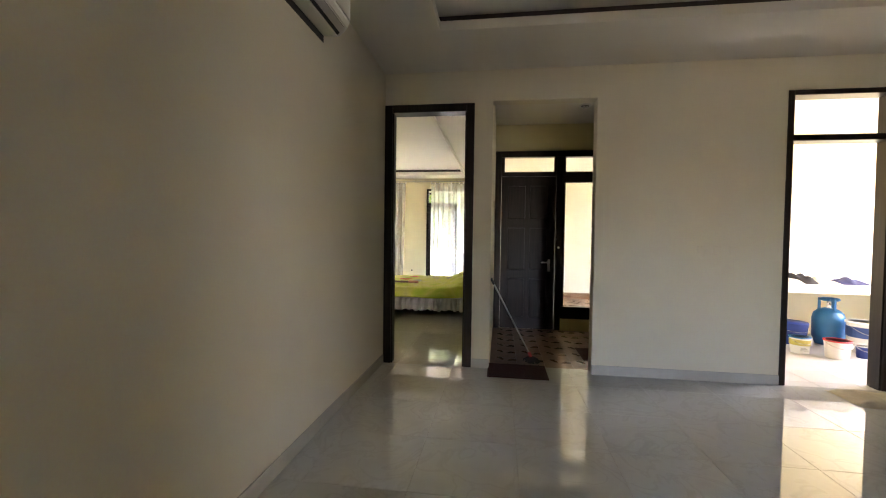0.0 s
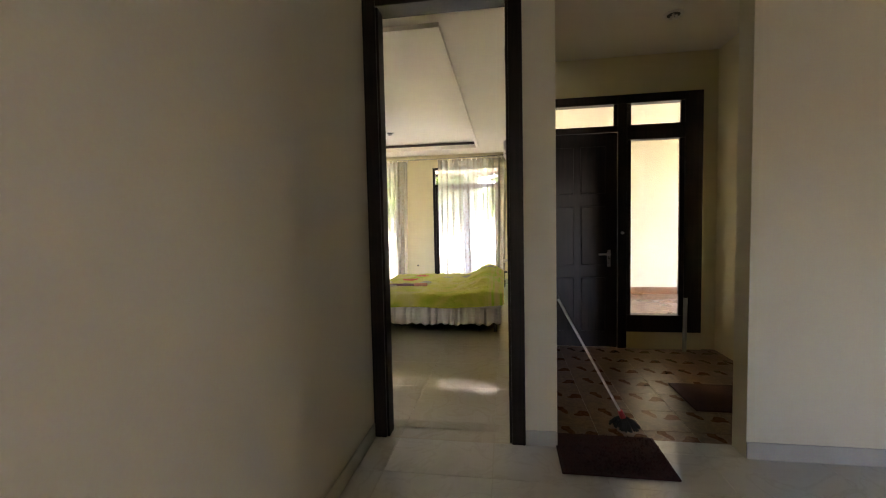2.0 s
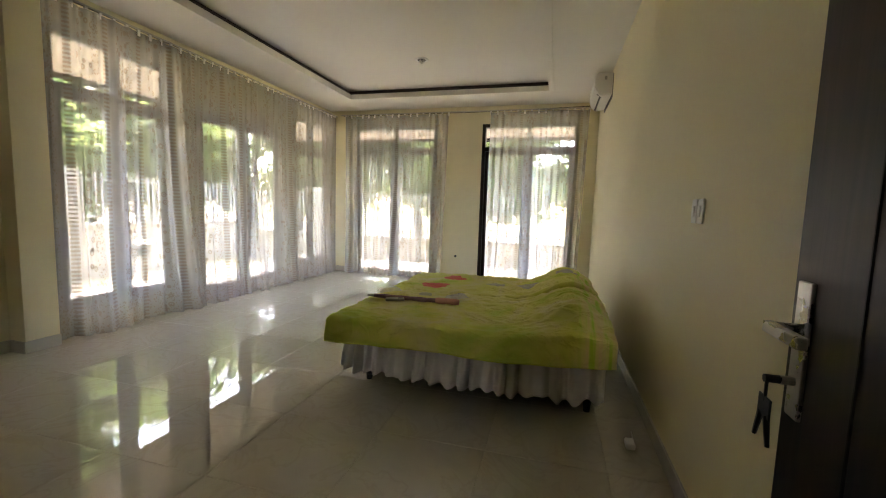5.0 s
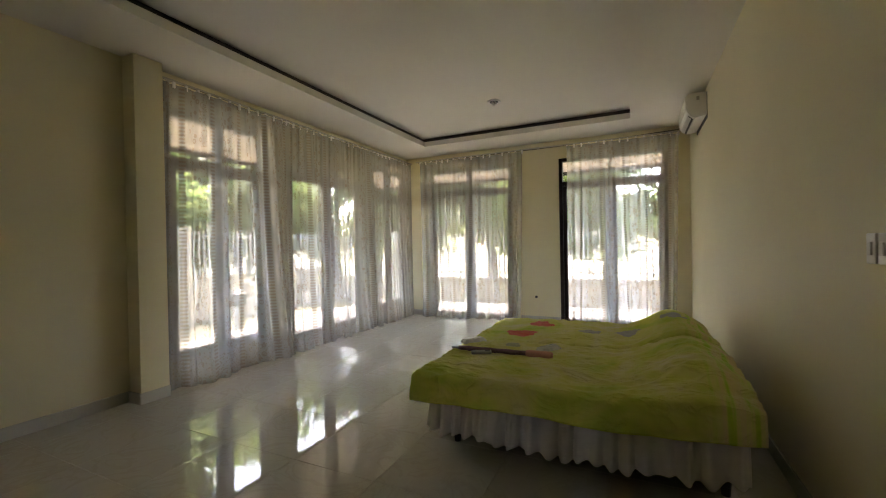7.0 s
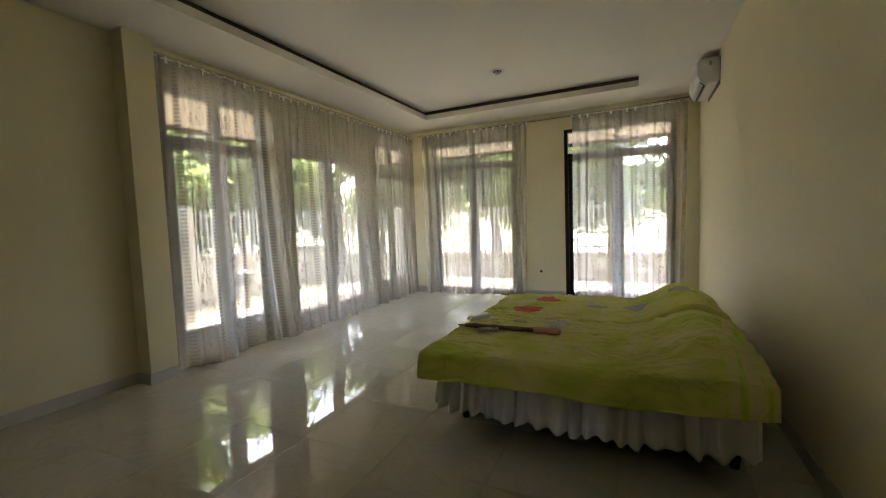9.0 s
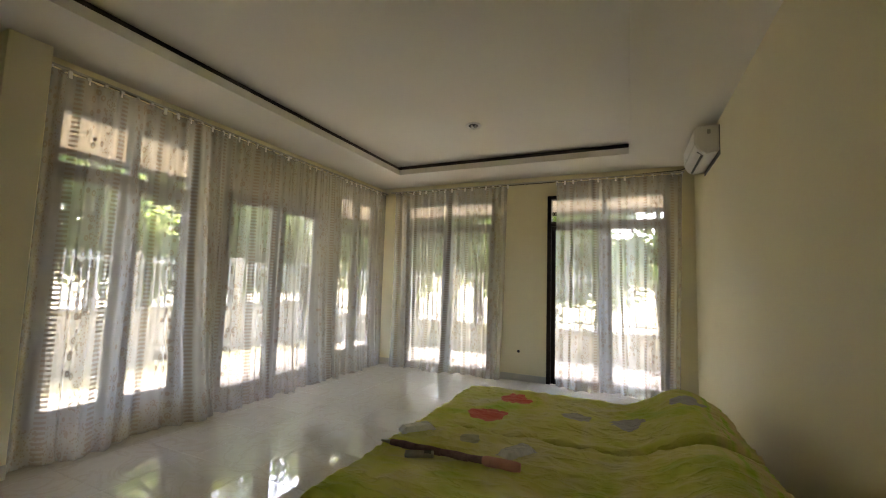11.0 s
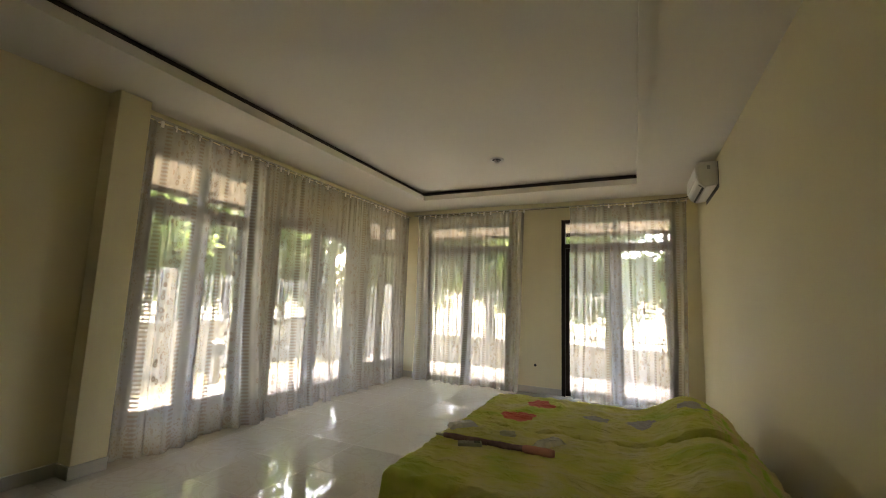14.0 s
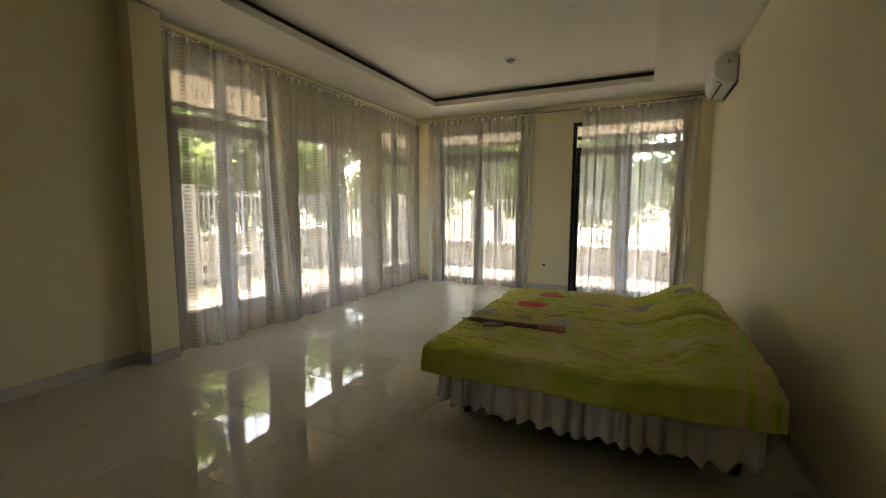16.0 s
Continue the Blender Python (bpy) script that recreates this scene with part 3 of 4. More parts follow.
box(bm, 2.08, 2.12, F0 + 0.005, F0 + 0.016, 0.88, 1.08, bev=0.002)
part("door_handle", bm, STEEL, dl, "steel lever handle")
part("lock", rod(bmesh.new(), (2.25, F0, 1.28), (2.25, F0 - 0.02, 1.28), 0.018), STEEL, fd, "round steel lock")


# ---- bedroom fittings ----
def air_conditioner(name, loc, turn, label):
    """Wall unit: length along local y, back on local x = 0, body towards -x."""
    ac = thing(name, loc, label, "air conditioner", turn=turn)
    L, H, D = 0.85, 0.29, 0.21
    prof = [(0, 0.02), (-0.13, 0.0), (-0.185, 0.05), (-D, 0.10), (-D, 0.25), (-0.19, H), (0, H)]
    bm = bmesh.new()
    ends = [[bm.verts.new((x, y, z)) for x, z in prof] for y in (0.0, L)]
    for i in range(len(prof)):
        j = (i + 1) % len(prof)
        bm.faces.new((ends[0][i], ends[0][j], ends[1][j], ends[1][i]))
    bm.faces.new(ends[0][::-1])
    bm.faces.new(ends[1])
    bmesh.ops.recalc_face_normals(bm, faces=bm.faces)
    bmesh.ops.bevel(bm, geom=list(bm.edges), offset=0.012, segments=3, affect="EDGES")
    part("body", bm, PLASTIC, ac, "white moulded housing")
    part("front_panel", bx(-D - 0.006, -D + 0.004, 0.02, L - 0.02, 0.105, 0.255, bev=0.004), PLASTIC, ac)
    bm = bmesh.new()
    vs = [bm.verts.new(p) for p in ((-0.134, 0.05, -0.003), (-0.134, L - 0.05, -0.003), (-0.185, L - 0.05, 0.044), (-0.185, 0.05, 0.044))]
    fc = bm.faces.new(vs)
    bmesh.ops.solidify(bm, geom=[fc], thickness=0.006)
    part("air_outlet", bm, DARK_PLASTIC, ac, "dark air outlet slot")
    bm = bmesh.new()
    vs = [bm.verts.new(p) for p in ((-0.155, 0.05, 0.006), (-0.155, L - 0.05, 0.006), (-0.19, L - 0.05, 0.034), (-0.19, 0.05, 0.034))]
    fc = bm.faces.new(vs)
    bmesh.ops.solidify(bm, geom=[fc], thickness=0.006)
    part("louvre", bm, PLASTIC, ac)
    part("sticker", bx(-0.105, -0.075, -0.002, 0.004, 0.20, 0.245, bev=0.0005), GREYP, ac, "small printed sticker on the end cap")
    # thin black plate draws the shadow between unit and wall
    part("back_plate", bx(-0.004, 0.0, -0.012, L + 0.012, -0.02, H - 0.01), DARK_PLASTIC, ac, "dark plate standing in for the seam shadow")
    return ac


air_conditioner("air_conditioner", (EX, 5.72, 2.81), 0, "white split air conditioner on the cream wall above the beds")
air_conditioner("air_conditioner", (0.0, -1.62, 2.83), 180, "white split air conditioner on the hall wall")
pipe = bpy.data.curves.new("pipe", "CURVE")
pipe.dimensions, pipe.bevel_depth = "3D", 0.008
sp = pipe.splines.new("POLY")
pts = [(0.99, 6.0, 3.02), (0.985, 7.2, 3.075), (0.93, 7.35, 3.085), (0.3, 7.362, 3.07), (-0.6, 7.365, 3.055), (-1.2, 7.365, 3.05), (-3.6, 7.365, 3.05)]
sp.points.add(len(pts) - 1)
for p, c in zip(sp.points, pts):
    p.co = (*c, 1)
pob = tagged(new("pipe", pipe), "thin brownish cable run along the top of the wall", "cable")
pipe.materials.append(CABLE)


def ceiling_spot(x, y, z):
    s = thing("ceiling_spot", (x, y, z), "unlit white round downlight fitting in the ceiling", "downlight", "ceiling downlights")
    part("rim", lathe([(0.055, 0.0), (0.085, -0.004), (0.088, -0.010), (0.080, -0.014), (0.058, -0.012)]), PLASTIC, s, smooth=True)
    part("socket", lathe([(0.056, -0.002), (0.056, -0.0135), (0.03, -0.0135)]), DARK_PLASTIC, s, "dark lamp holder")
    for k in range(3):
        an = k * 2.1
        part("bulb", rod(bmesh.new(), (0.024 * math.cos(an), 0.024 * math.sin(an), -0.01), (0.026 * math.cos(an), 0.026 * math.sin(an), -0.05), 0.011), PLASTIC, s)


RZ = CZ + 0.105
ceiling_spot(-1.33, 5.29, RZ)
ceiling_spot(-1.33, 2.05, RZ)
ceiling_spot(2.45, 1.6, 3.32)


def wall_switch(y, label):
    s = thing("light_switch", (EX, y, 1.33), label, "switch", "light switches")
    part("plate", bx(-0.010, 0.0, -0.032, 0.032, -0.055, 0.055, bev=0.004), PLASTIC, s)
    part("rocker", bx(-0.016, -0.008, -0.014, 0.014, -0.024, 0.024, bev=0.003), PLASTIC, s)


wall_switch(2.14, "white rectangular wall switch plate on cream wall")
wall_switch(2.06, "white rectangular wall switch plate on cream wall")
so = thing("wall_socket", (-1.28, NY, 0.44), "small dark cable outlet on the cream wall", "outlet")
part("hole_cap", rod(bmesh.new(), (0, 0, 0), (0, -0.012, 0), 0.022), DARK_PLASTIC, so)
so = thing("wall_plug", (0.95, 2.41, 0.0), "small white plug lying on the floor by the wall", "plug")
part("plug_body", bx(-0.03, 0.02, -0.04, 0.04, 0.004, 0.04, bev=0.01), PLASTIC, so)
part("cord", rod(bmesh.new(), (0.02, 0.04, 0.02), (0.03, 0.16, 0.012), 0.004), PLASTIC, so)
for i, x in enumerate((3.30, 3.45, 3.60)):
    so = thing("blank_plate", (x, 0.0, 1.33), "painted-over blank wall plate", "wall plate", "blank wall plates")
    part("plate", bx(-0.035, 0.035, -0.006, 0.0, -0.035, 0.035, bev=0.003), WALL_HALL, so)


# ---- curtains ----
def curtain(name, axis, a, b, face, inward, top, folds, label, seed, spread=1.0, gather=(), cloth=1.9):
    """Sheer drop from a rail: pleated at the head, loose folds below, hem resting on the floor.
    axis: along which it hangs; inward: the way into the room; gather: (position, width, pull) bunches."""
    cu = thing(name, ((a + b) / 2, face, 0) if axis == "x" else (face, (a + b) / 2, 0), label, "curtain", "sheer curtains")
    rng = random.Random(seed)
    ph = [rng.uniform(0, 6.28) for _ in range(6)]
    width = b - a
    hem = 0.012

    def pos(u, v):
        # v: 0 at the hem, 1 at the head
        s = (u - 0.5) * width
        loose = (1 - v) ** 0.7
        s *= 1 + (spread - 1) * (1 - v)
        s += 0.05 * loose * math.sin(u * 9 + ph[0]) * (1 - v) + 0.02 * math.sin(u * folds * 3.1 + ph[1]) * loose
        for g, gw, pull in gather:
            dlt = (u - g) * width
            s -= pull * dlt * math.exp(-(dlt / gw) ** 2) * (0.25 + 0.75 * (1 - v))
        big = math.sin(2 * math.pi * folds * u + 1.3 * math.sin(u * 7 + ph[2]) + 0.5 * v)
        fine = math.sin(2 * math.pi * folds * 2.3 * u + ph[3] + 0.8 * (1 - v))
        d = 0.035 + (0.012 + 0.018 * loose) * big + (0.006 + 0.004 * loose) * fine
        d += 0.022 * math.sin(u * width * 7.5 + ph[4]) * (0.35 + 0.65 * loose) + 0.02
        d += 0.10 * (1 - v) ** 4 * (0.5 + 0.5 * math.sin(u * 13 + ph[4]))
        z = hem + (top - hem) * v
        if v < 0.001:
            z += 0.012 * math.sin(u * 40 + ph[5]) ** 2
        return (s, inward * d, z) if axis == "x" else (inward * d, s, z)
    bm = sheet(pos, int(width * 95), 26, lambda u, v: (u * width * cloth + seed * 0.13, v * top))
    part("cloth", bm, SHEER, cu, smooth=True)
    n = int(width / 0.115)
    for i in range(n + 1):
        s = -width / 2 + width * i / n
        c = (s - 0.013, s + 0.013, inward * 0.024, inward * 0.052) if axis == "x" else (min(inward * 0.024, inward * 0.052), max(inward * 0.024, inward * 0.052), s - 0.013, s + 0.013)
        if axis == "x":
            c = (c[0], c[1], min(c[2], c[3]), max(c[2], c[3]))
        part("pleat_hook", bx(*c, top - 0.035, top + 0.03, bev=0.003), SKIRT_M, cu)
    return cu


RAILZ = 3.035
rl = thing("curtain_rail", (WX + 0.13, 4.95, RAILZ), "slim curtain rail along the windowed wall", "curtain rail", "curtain rails")
part("rail", bx(-0.012, 0.012, -2.42, 2.40, -0.008, 0.012, bev=0.003), BASEB, rl)
for y in (-2.3, -1.2, 0.0, 1.2, 2.3):
    part("bracket", bx(-0.13, 0.0, y - 0.01, y + 0.01, 0.0, 0.02), STEEL, rl)
rl = thing("curtain_rail", (WX + 0.13, 0.8, RAILZ), "short slim curtain rail on the cream wall", "curtain rail", "curtain rails")
part("rail", bx(-0.012, 0.012, -0.5, 0.5, -0.008, 0.012, bev=0.003), BASEB, rl)
for y in (-0.4, 0.4):
    part("bracket", bx(-0.13, 0.0, y - 0.01, y + 0.01, 0.0, 0.02), STEEL, rl)
rl = thing("curtain_rail", (-1.4, NY - 0.13, RAILZ), "slim curtain rail above the far windows", "curtain rail", "curtain rails")
part("rail", bx(-2.2, 2.36, -0.012, 0.012, -0.008, 0.012, bev=0.003), BASEB, rl)
for x in (-2.1, -0.9, 0.2, 1.2, 2.25):
    part("bracket", bx(x - 0.01, x + 0.01, 0.0, 0.13, 0.0, 0.02), STEEL, rl)

CTOP = RAILZ - 0.03
curtain("sheer_curtain", "y", 2.54, 4.12, WX + 0.09, 1, CTOP, 9, "white embroidered sheer curtain with ladder stitching, hem on the floor", 3, 1.10, ((0.93, 0.25, 0.5),))
curtain("sheer_curtain", "y", 4.08, 5.07, WX + 0.09, 1, CTOP, 7, "white embroidered sheer curtain over the glazed door", 5, 1.05, ((0.05, 0.2, 0.4),))
curtain("sheer_curtain", "y", 4.98, 6.06, WX + 0.09, 1, CTOP, 8, "white embroidered sheer curtain over the glazed door", 8, 1.05, ((0.9, 0.25, 0.4),))
curtain("sheer_curtain", "y", 6.03, 7.26, WX + 0.09, 1, CTOP, 9, "white embroidered sheer curtain in the room's corner", 11, 1.0)
curtain("sheer_curtain", "y", 0.40, 1.20, WX + 0.09, 1, CTOP, 5, "white sheer curtain hanging apart near the door wall", 21, 1.12)
curtain("sheer_curtain", "x", -3.50, -1.46, NY - 0.09, -1, CTOP, 12, "white sheer curtain hanging over the whole window", 14, 0.96)
curtain("sheer_curtain", "x", -0.70, 0.93, NY - 0.09, -1, CTOP, 10, "white sheer curtain leaving the window's edge uncovered", 17, 0.97)

# ---- beds ----
COVER_A = make_cover("lime_print_cover_near", [(-0.6, 0.35, 0.06, (0.5, 0.5, 0.3))], 1.7)
COVER_B = make_cover("lime_print_cover_far", [(-0.65, -0.24, 0.13, (0.80, 0.15, 0.10)), (-0.58, 0.22, 0.12, (0.80, 0.17, 0.11)), (-0.08, -0.02, 0.09, (0.5, 0.48, 0.42)), (0.25, -0.1, 0.10, (0.46, 0.45, 0.42)), (0.62, 0.2, 0.10, (0.48, 0.47, 0.46))], 5.2)


def bed(y, w, cover_mat, label, lump, drapes, seed):
    """Low divan: base on legs, pleated skirt, mattress, printed cover over mattress and pillow. Head on the +x side."""
    b = thing("bed", (0.0, y, 0.0), label, "bed", "beds side by side")
    x0, x1, h = -1.03, 0.86, w / 2
    part("base", bx(x0 + 0.14, x1 - 0.05, -h + 0.22, h - 0.02, 0.10, 0.34, bev=0.02), BASE_CLOTH, b, "dark cloth divan base")
    for lx in (x0 + 0.20, x1 - 0.12):
        for ly in (-h + 0.28, h - 0.10):
            part("leg", rod(bmesh.new(), (lx, ly, 0.0), (lx, ly, 0.12), 0.022, 0.03), DARK_PLASTIC, b)
    part("mattress", bx(x0 + 0.06, x1 - 0.04, -h + 0.07, h - 0.02, 0.34, 0.52, bev=0.05), SKIRT_M, b, "white mattress under the cover")
    rng = random.Random(seed)
    ph = [rng.uniform(0, 6.28) for _ in range(8)]
    dn, df, dx = drapes   # drop on the near side, far side and foot

    def top(x, yy):
        px = (x - lump[0]) / (0.26 if x < lump[0] else 0.30)
        near = min(1.0, max(0.0, (yy + h) / 0.42)) if dn > 0.1 else 1.0
        near = near * near * (3 - 2 * near)
        z = 0.532 + lump[1] * math.exp(-px * px * 1.2) * (0.9 + 0.1 * math.cos(yy * 2.2 + ph[0])) * (0.22 + 0.78 * near)
        z += 0.014 * noise.noise((x * 2.2 + seed, yy * 3.0, 0)) + 0.016 * (1 - 2 * abs(noise.noise((x * 3.2 + yy * 1.5 + seed, yy * 9 - x * 2.0, 1.0)))) + 0.009 * (1 - 2 * abs(noise.noise((x * 9 - yy * 3 + seed, yy * 12 + x * 4, 2.0))))
        for k in range(5):
            c = -0.4 + 0.25 * k + 0.1 * math.sin(ph[k])
            t = (yy - 0.35 * x * math.sin(ph[k + 2]) - 0.18 * math.sin(ph[k + 1] * 2)) * 26
            z += 0.010 * math.exp(-t * t) * math.exp(-((x - c) / 0.28) ** 2)
        return z

    nu, nv = 170, 110
    ex0, ey0, ey1 = x0 - dx, -h - dn, h + df

    def fold(c, e, r=0.035):
        """Distance past an edge to (out, down) round a soft corner."""
        if e <= 0:
            return 0.0, 0.0
        q = r * math.pi / 2
        if e < q:
            return r * math.sin(e / r), r * (1 - math.cos(e / r))
        return r, r + e - q

    def pos(u, v):
        xx, yy = ex0 + (x1 - ex0) * u, ey0 + (ey1 - ey0) * v
        r = 0.035
        ox, zx = fold(0, (x0 + r) - xx, r)
        on, zn = fold(0, (-h + r) - yy, r)
        of, zf = fold(0, yy - (h - r), r)
        px, py = max(xx, x0 + r) - ox, min(max(yy, -h + r), h - r) - on + of
        tz = top(px, py)
        drop = max(zx, zn, zf)
        if drop > 0:
            lim = {True: dx, False: dn if zn >= zf else df}[zx >= max(zn, zf)]
            drop = min(drop, lim + 0.02)
            k = min(1.0, drop / 0.2)
            wob = 0.006 * k * math.sin(px * 11 + ph[1]) + 0.005 * k * math.sin(px * 23 + ph[2])
            if zn > 0:
                py -= 0.02 * k + wob
            if zf > 0 and df > 0.1:
                py += 0.01 * k
            if zx > 0:
                px -= 0.015 * k + 0.012 * k * math.sin(py * 17 + ph[3])
            if zx > 0.05 and zn > 0.05:
                px += 0.05 * k
                py += 0.05 * k
            # the near hem rises towards the pillow end
            hem = 0.375 + (0.035 * max(0.0, (px - 0.1) / 0.8) if zn > 0 else 0.0) + 0.008 * math.sin(px * 5 + py * 6 + ph[4])
            drop = min(1.0, drop / max(lim, 0.02)) * (tz - hem) if lim > 0.1 else drop
        return (px, py, tz - drop)
    bm = sheet(pos, nu, nv)
    ob = part("cover", bm, cover_mat, b, "lime green printed cotton cover, rumpled", smooth=True)
    md = ob.modifiers.new("thickness", "SOLIDIFY")
    md.thickness, md.offset = 0.006, -1

    # pleated skirt: foot and one long side
    def skirt_pos(side):
        def f(u, v):
            z = 0.38 - 0.235 * v + v * (0.010 * math.sin(u * 31 + ph[5]) + 0.007 * math.sin(u * 83 + ph[7]))
            n = 19 if side == "long" else 11
            wv = (0.008 + 0.022 * v) * math.sin(2 * math.pi * n * u + 2.2 * math.sin(u * 11 + ph[6])) + 0.014 * v * math.sin(u * 97 + 3 * math.sin(u * 23)) + 0.006 * math.sin(u * 210 + 2 * math.sin(u * 37))
            if side == "long":
                return (x0 + 0.08 + (x1 - x0 - 0.12) * u, -h + 0.115 - wv - 0.03 * v - 0.06 * math.sin(math.pi * u) * v, z)
            return (x0 + 0.08 - wv - 0.03 * v, -h + 0.115 + (w - 0.135) * u, z)
        return f
    for side, n in (("long", 420), ("foot", 240)):
        if side == "long" and dn < 0.1:
            continue
        ob = part("skirt", sheet(skirt_pos(side), n, 8), SKIRT_M, b, "white gathered cloth valance", smooth=True)
        md = ob.modifiers.new("thickness", "SOLIDIFY")
        md.thickness = 0.003
    return b


bed(3.06, 1.12, COVER_A, "low single bed with a rumpled lime green cover and white skirt", (0.62, 0.18), (0.25, 0.03, 0.25), 4)
bed(4.15, 1.06, COVER_B, "low single bed with a lime green cover printed with red flowers", (0.60, 0.205), (0.095, 0.25, 0.25), 9)


# things lying on the near bed
um = thing("folded_umbrella", (-0.60, 3.095, 0.556), "folded purple umbrella with a faded pink grip lying on the bed", "umbrella", turn=1.5)
bm = bmesh.new()
for i in range(7):
    rod(bm, (-0.34 + 0.075 * i, 0, 0.018), (-0.34 + 0.075 * (i + 1), 0.004 * (-1) ** i, 0.018), 0.016 + 0.004 * (i % 2), 0.018, 12)
part("canopy", bm, PURPLE, um, "wrinkled purple rolled cloth")
part("grip", lathe([(0.018, 0.0), (0.024, 0.02), (0.025, 0.16), (0.02, 0.19)]), PINK, um, "faded pink grip", True).matrix_basis = pose(0.185, 0, 0.02, 0, 90, 0)
part("tip", rod(bmesh.new(), (-0.34, 0, 0.018), (-0.40, 0, 0.018), 0.012, 0.006), GREYP, um)


def remote(loc, turn, wrapped, label):
    r = thing("remote_control", loc, label, "remote control", "remotes on the bed", turn=turn)
    part("body", bx(-0.075, 0.075, -0.026, 0.026, 0.0, 0.022, bev=0.006), PLASTIC if wrapped else GREYP, r)
    part("display", bx(0.025, 0.062, -0.018, 0.018, 0.0205, 0.024, bev=0.001), GREYP if wrapped else DARK_PLASTIC, r)
    for i in range(2):
        for j in (-1, 0, 1):
            part("button", bx(-0.05 + 0.03 * i, -0.034 + 0.03 * i, j * 0.014 - 0.005, j * 0.014 + 0.005, 0.02, 0.0245, bev=0.001), GREYP, r)
    if wrapped:
        def f(u, v):
            x, y = (u - 0.5) * 0.22, (v - 0.5) * 0.10
            e = max(0.0, abs(y) - 0.03) / 0.02
            q = max(0.0, abs(x) - 0.08) / 0.03
            z = 0.034 - 0.028 * min(1, e) - 0.026 * min(1, q) + 0.005 * noise.noise((x * 40 + turn, y * 40, 3.0))
            return (x, y, max(z, 0.002))
        part("plastic_bag", sheet(f, 26, 16), WRAP, r, "crumpled cloudy plastic bag")


remote((-0.92, 3.35, 0.562), 50, True, "white remote control in a crumpled plastic bag")
remote((-0.29, 3.29, 0.562), 60, True, "white remote control in a clear plastic bag")
remote((-0.73, 3.02, 0.562), 25, False, "grey remote control lying on the cover")

# ---- hall ----
dm = thing("doormat", (1.49, -0.075, 0.0), "dark maroon doormat on pale polished tiles", "doormat")
part("pad", bx(-0.31, 0.31, -0.215, 0.225, 0.003, 0.016, bev=0.004), MAT_M, dm)
bm = bmesh.new()
rng = random.Random(2)
for i in range(500):
    s, t = rng.uniform(-0.30, 0.30), rng.uniform(-0.205, 0.215)
    rod(bm, (s, t, 0.014), (s + rng.uniform(-0.012, 0.012), t + rng.uniform(-0.012, 0.012), 0.026), 0.005, 0.002, 4)
tagged(part("shag", bm, MAT_M, dm), "short shaggy maroon pile", kind="stuff")

mop = thing("mop", (1.67, 0.30, 0.0), "mop leaning in the opening, grey stick and dark head", "mop")
part("stick", rod(bmesh.new(), (0, 0, 0.06), (-0.46, -0.03, 0.93), 0.0085), FENCE_M, mop, "thin grey metal stick")
part("grip", rod(bmesh.new(), (-0.44, -0.028, 0.89), (-0.475, -0.031, 0.96), 0.015), DARK_PLASTIC, mop)
part("collar", rod(bmesh.new(), (0, 0, 0.05), (-0.03, -0.002, 0.12), 0.022, 0.016), RED_P, mop)
bm = bmesh.new()
for i in range(70):
    an, rr = rng.uniform(0, 6.28), rng.uniform(0.03, 0.10)
    rod(bm, (0, 0, 0.07), (rr * math.cos(an) * 0.6, rr * math.sin(an) * 0.6, 0.05), 0.010, 0.009, 5)
    rod(bm, (rr * math.cos(an) * 0.6, rr * math.sin(an) * 0.6, 0.05), (rr * math.cos(an), rr * math.sin(an), 0.012), 0.009, 0.007, 5)
tagged(part("mop_head", bm, CLOTH_BK, mop, "dark stringy mop head"), kind="stuff")

rg = thing("floor_rag", (4.68, -0.30, 0.0), "crumpled beige rag on the floor by the kitchen door", "rag")


def rag_f(u, v):
    x, y = (u - 0.5) * 0.55, (v - 0.5) * 0.42
    e = max(abs(u - 0.5), abs(v - 0.5)) * 2
    return (x + 0.03 * noise.noise((x * 6, y * 6, 2)), y + 0.03 * noise.noise((x * 6, y * 6, 7)), 0.004 + (1 - e ** 3) * (0.045 + 0.04 * noise.noise((x * 9, y * 9, 5))))


part("cloth", sheet(rag_f, 30, 24), RAG, rg, smooth=True)

# ---- foyer ----
sh = thing("foyer_mat", (2.75, 1.1, -0.1), "dark mat on the brown foyer tiles", "mat")
part("pad", bx(-0.4, 0.4, -0.28, 0.28, 0.004, 0.018, bev=0.005), MAT_M, sh)

gp = thing("pipe_offcut", (2.90, 2.40, -0.1), "short grey pipe standing by the front door", "pipe")
part("tube", rod(bmesh.new(), (0, 0, 0.004), (0.02, 0.03, 0.62), 0.022), GREYP, gp)

# ---- kitchen ----
ct = thing("kitchen_counter", (5.75, 2.2, 0.0), "white tiled kitchen counter on masonry supports", "counter")
part("worktop", bx(-2.3, 2.2, -0.5, 0.395, 0.73, 0.85, bev=0.006), KTILE, ct, "thick white worktop edge")
part("support", bx(1.2, 1.3, -0.45, 0.395, 0, 0.73), KTILE, ct)
part("support", bx(-2.28, -2.18, -0.45, 0.395, 0, 0.73), KTILE, ct)
for i in range(5):
    z = 0.98 + i * 0.10
    tagged(part("wall_tile_band", bx(3.46, 6.4, 2.59 - 0.006, 2.599, z, z + 0.085, bev=0.002), KTILE), "white wall tile course behind the counter", "wall tile", kind="structure")
so = thing("kitchen_socket", (5.72, 2.592, 1.12), "white wall socket above the counter", "socket")
part("plate", bx(-0.04, 0.04, -0.012, 0.0, -0.04, 0.04, bev=0.004), PLASTIC, so)
part("insert", rod(bmesh.new(), (0.0, -0.01, 0), (0.0, -0.016, 0), 0.022), GREYP, so)


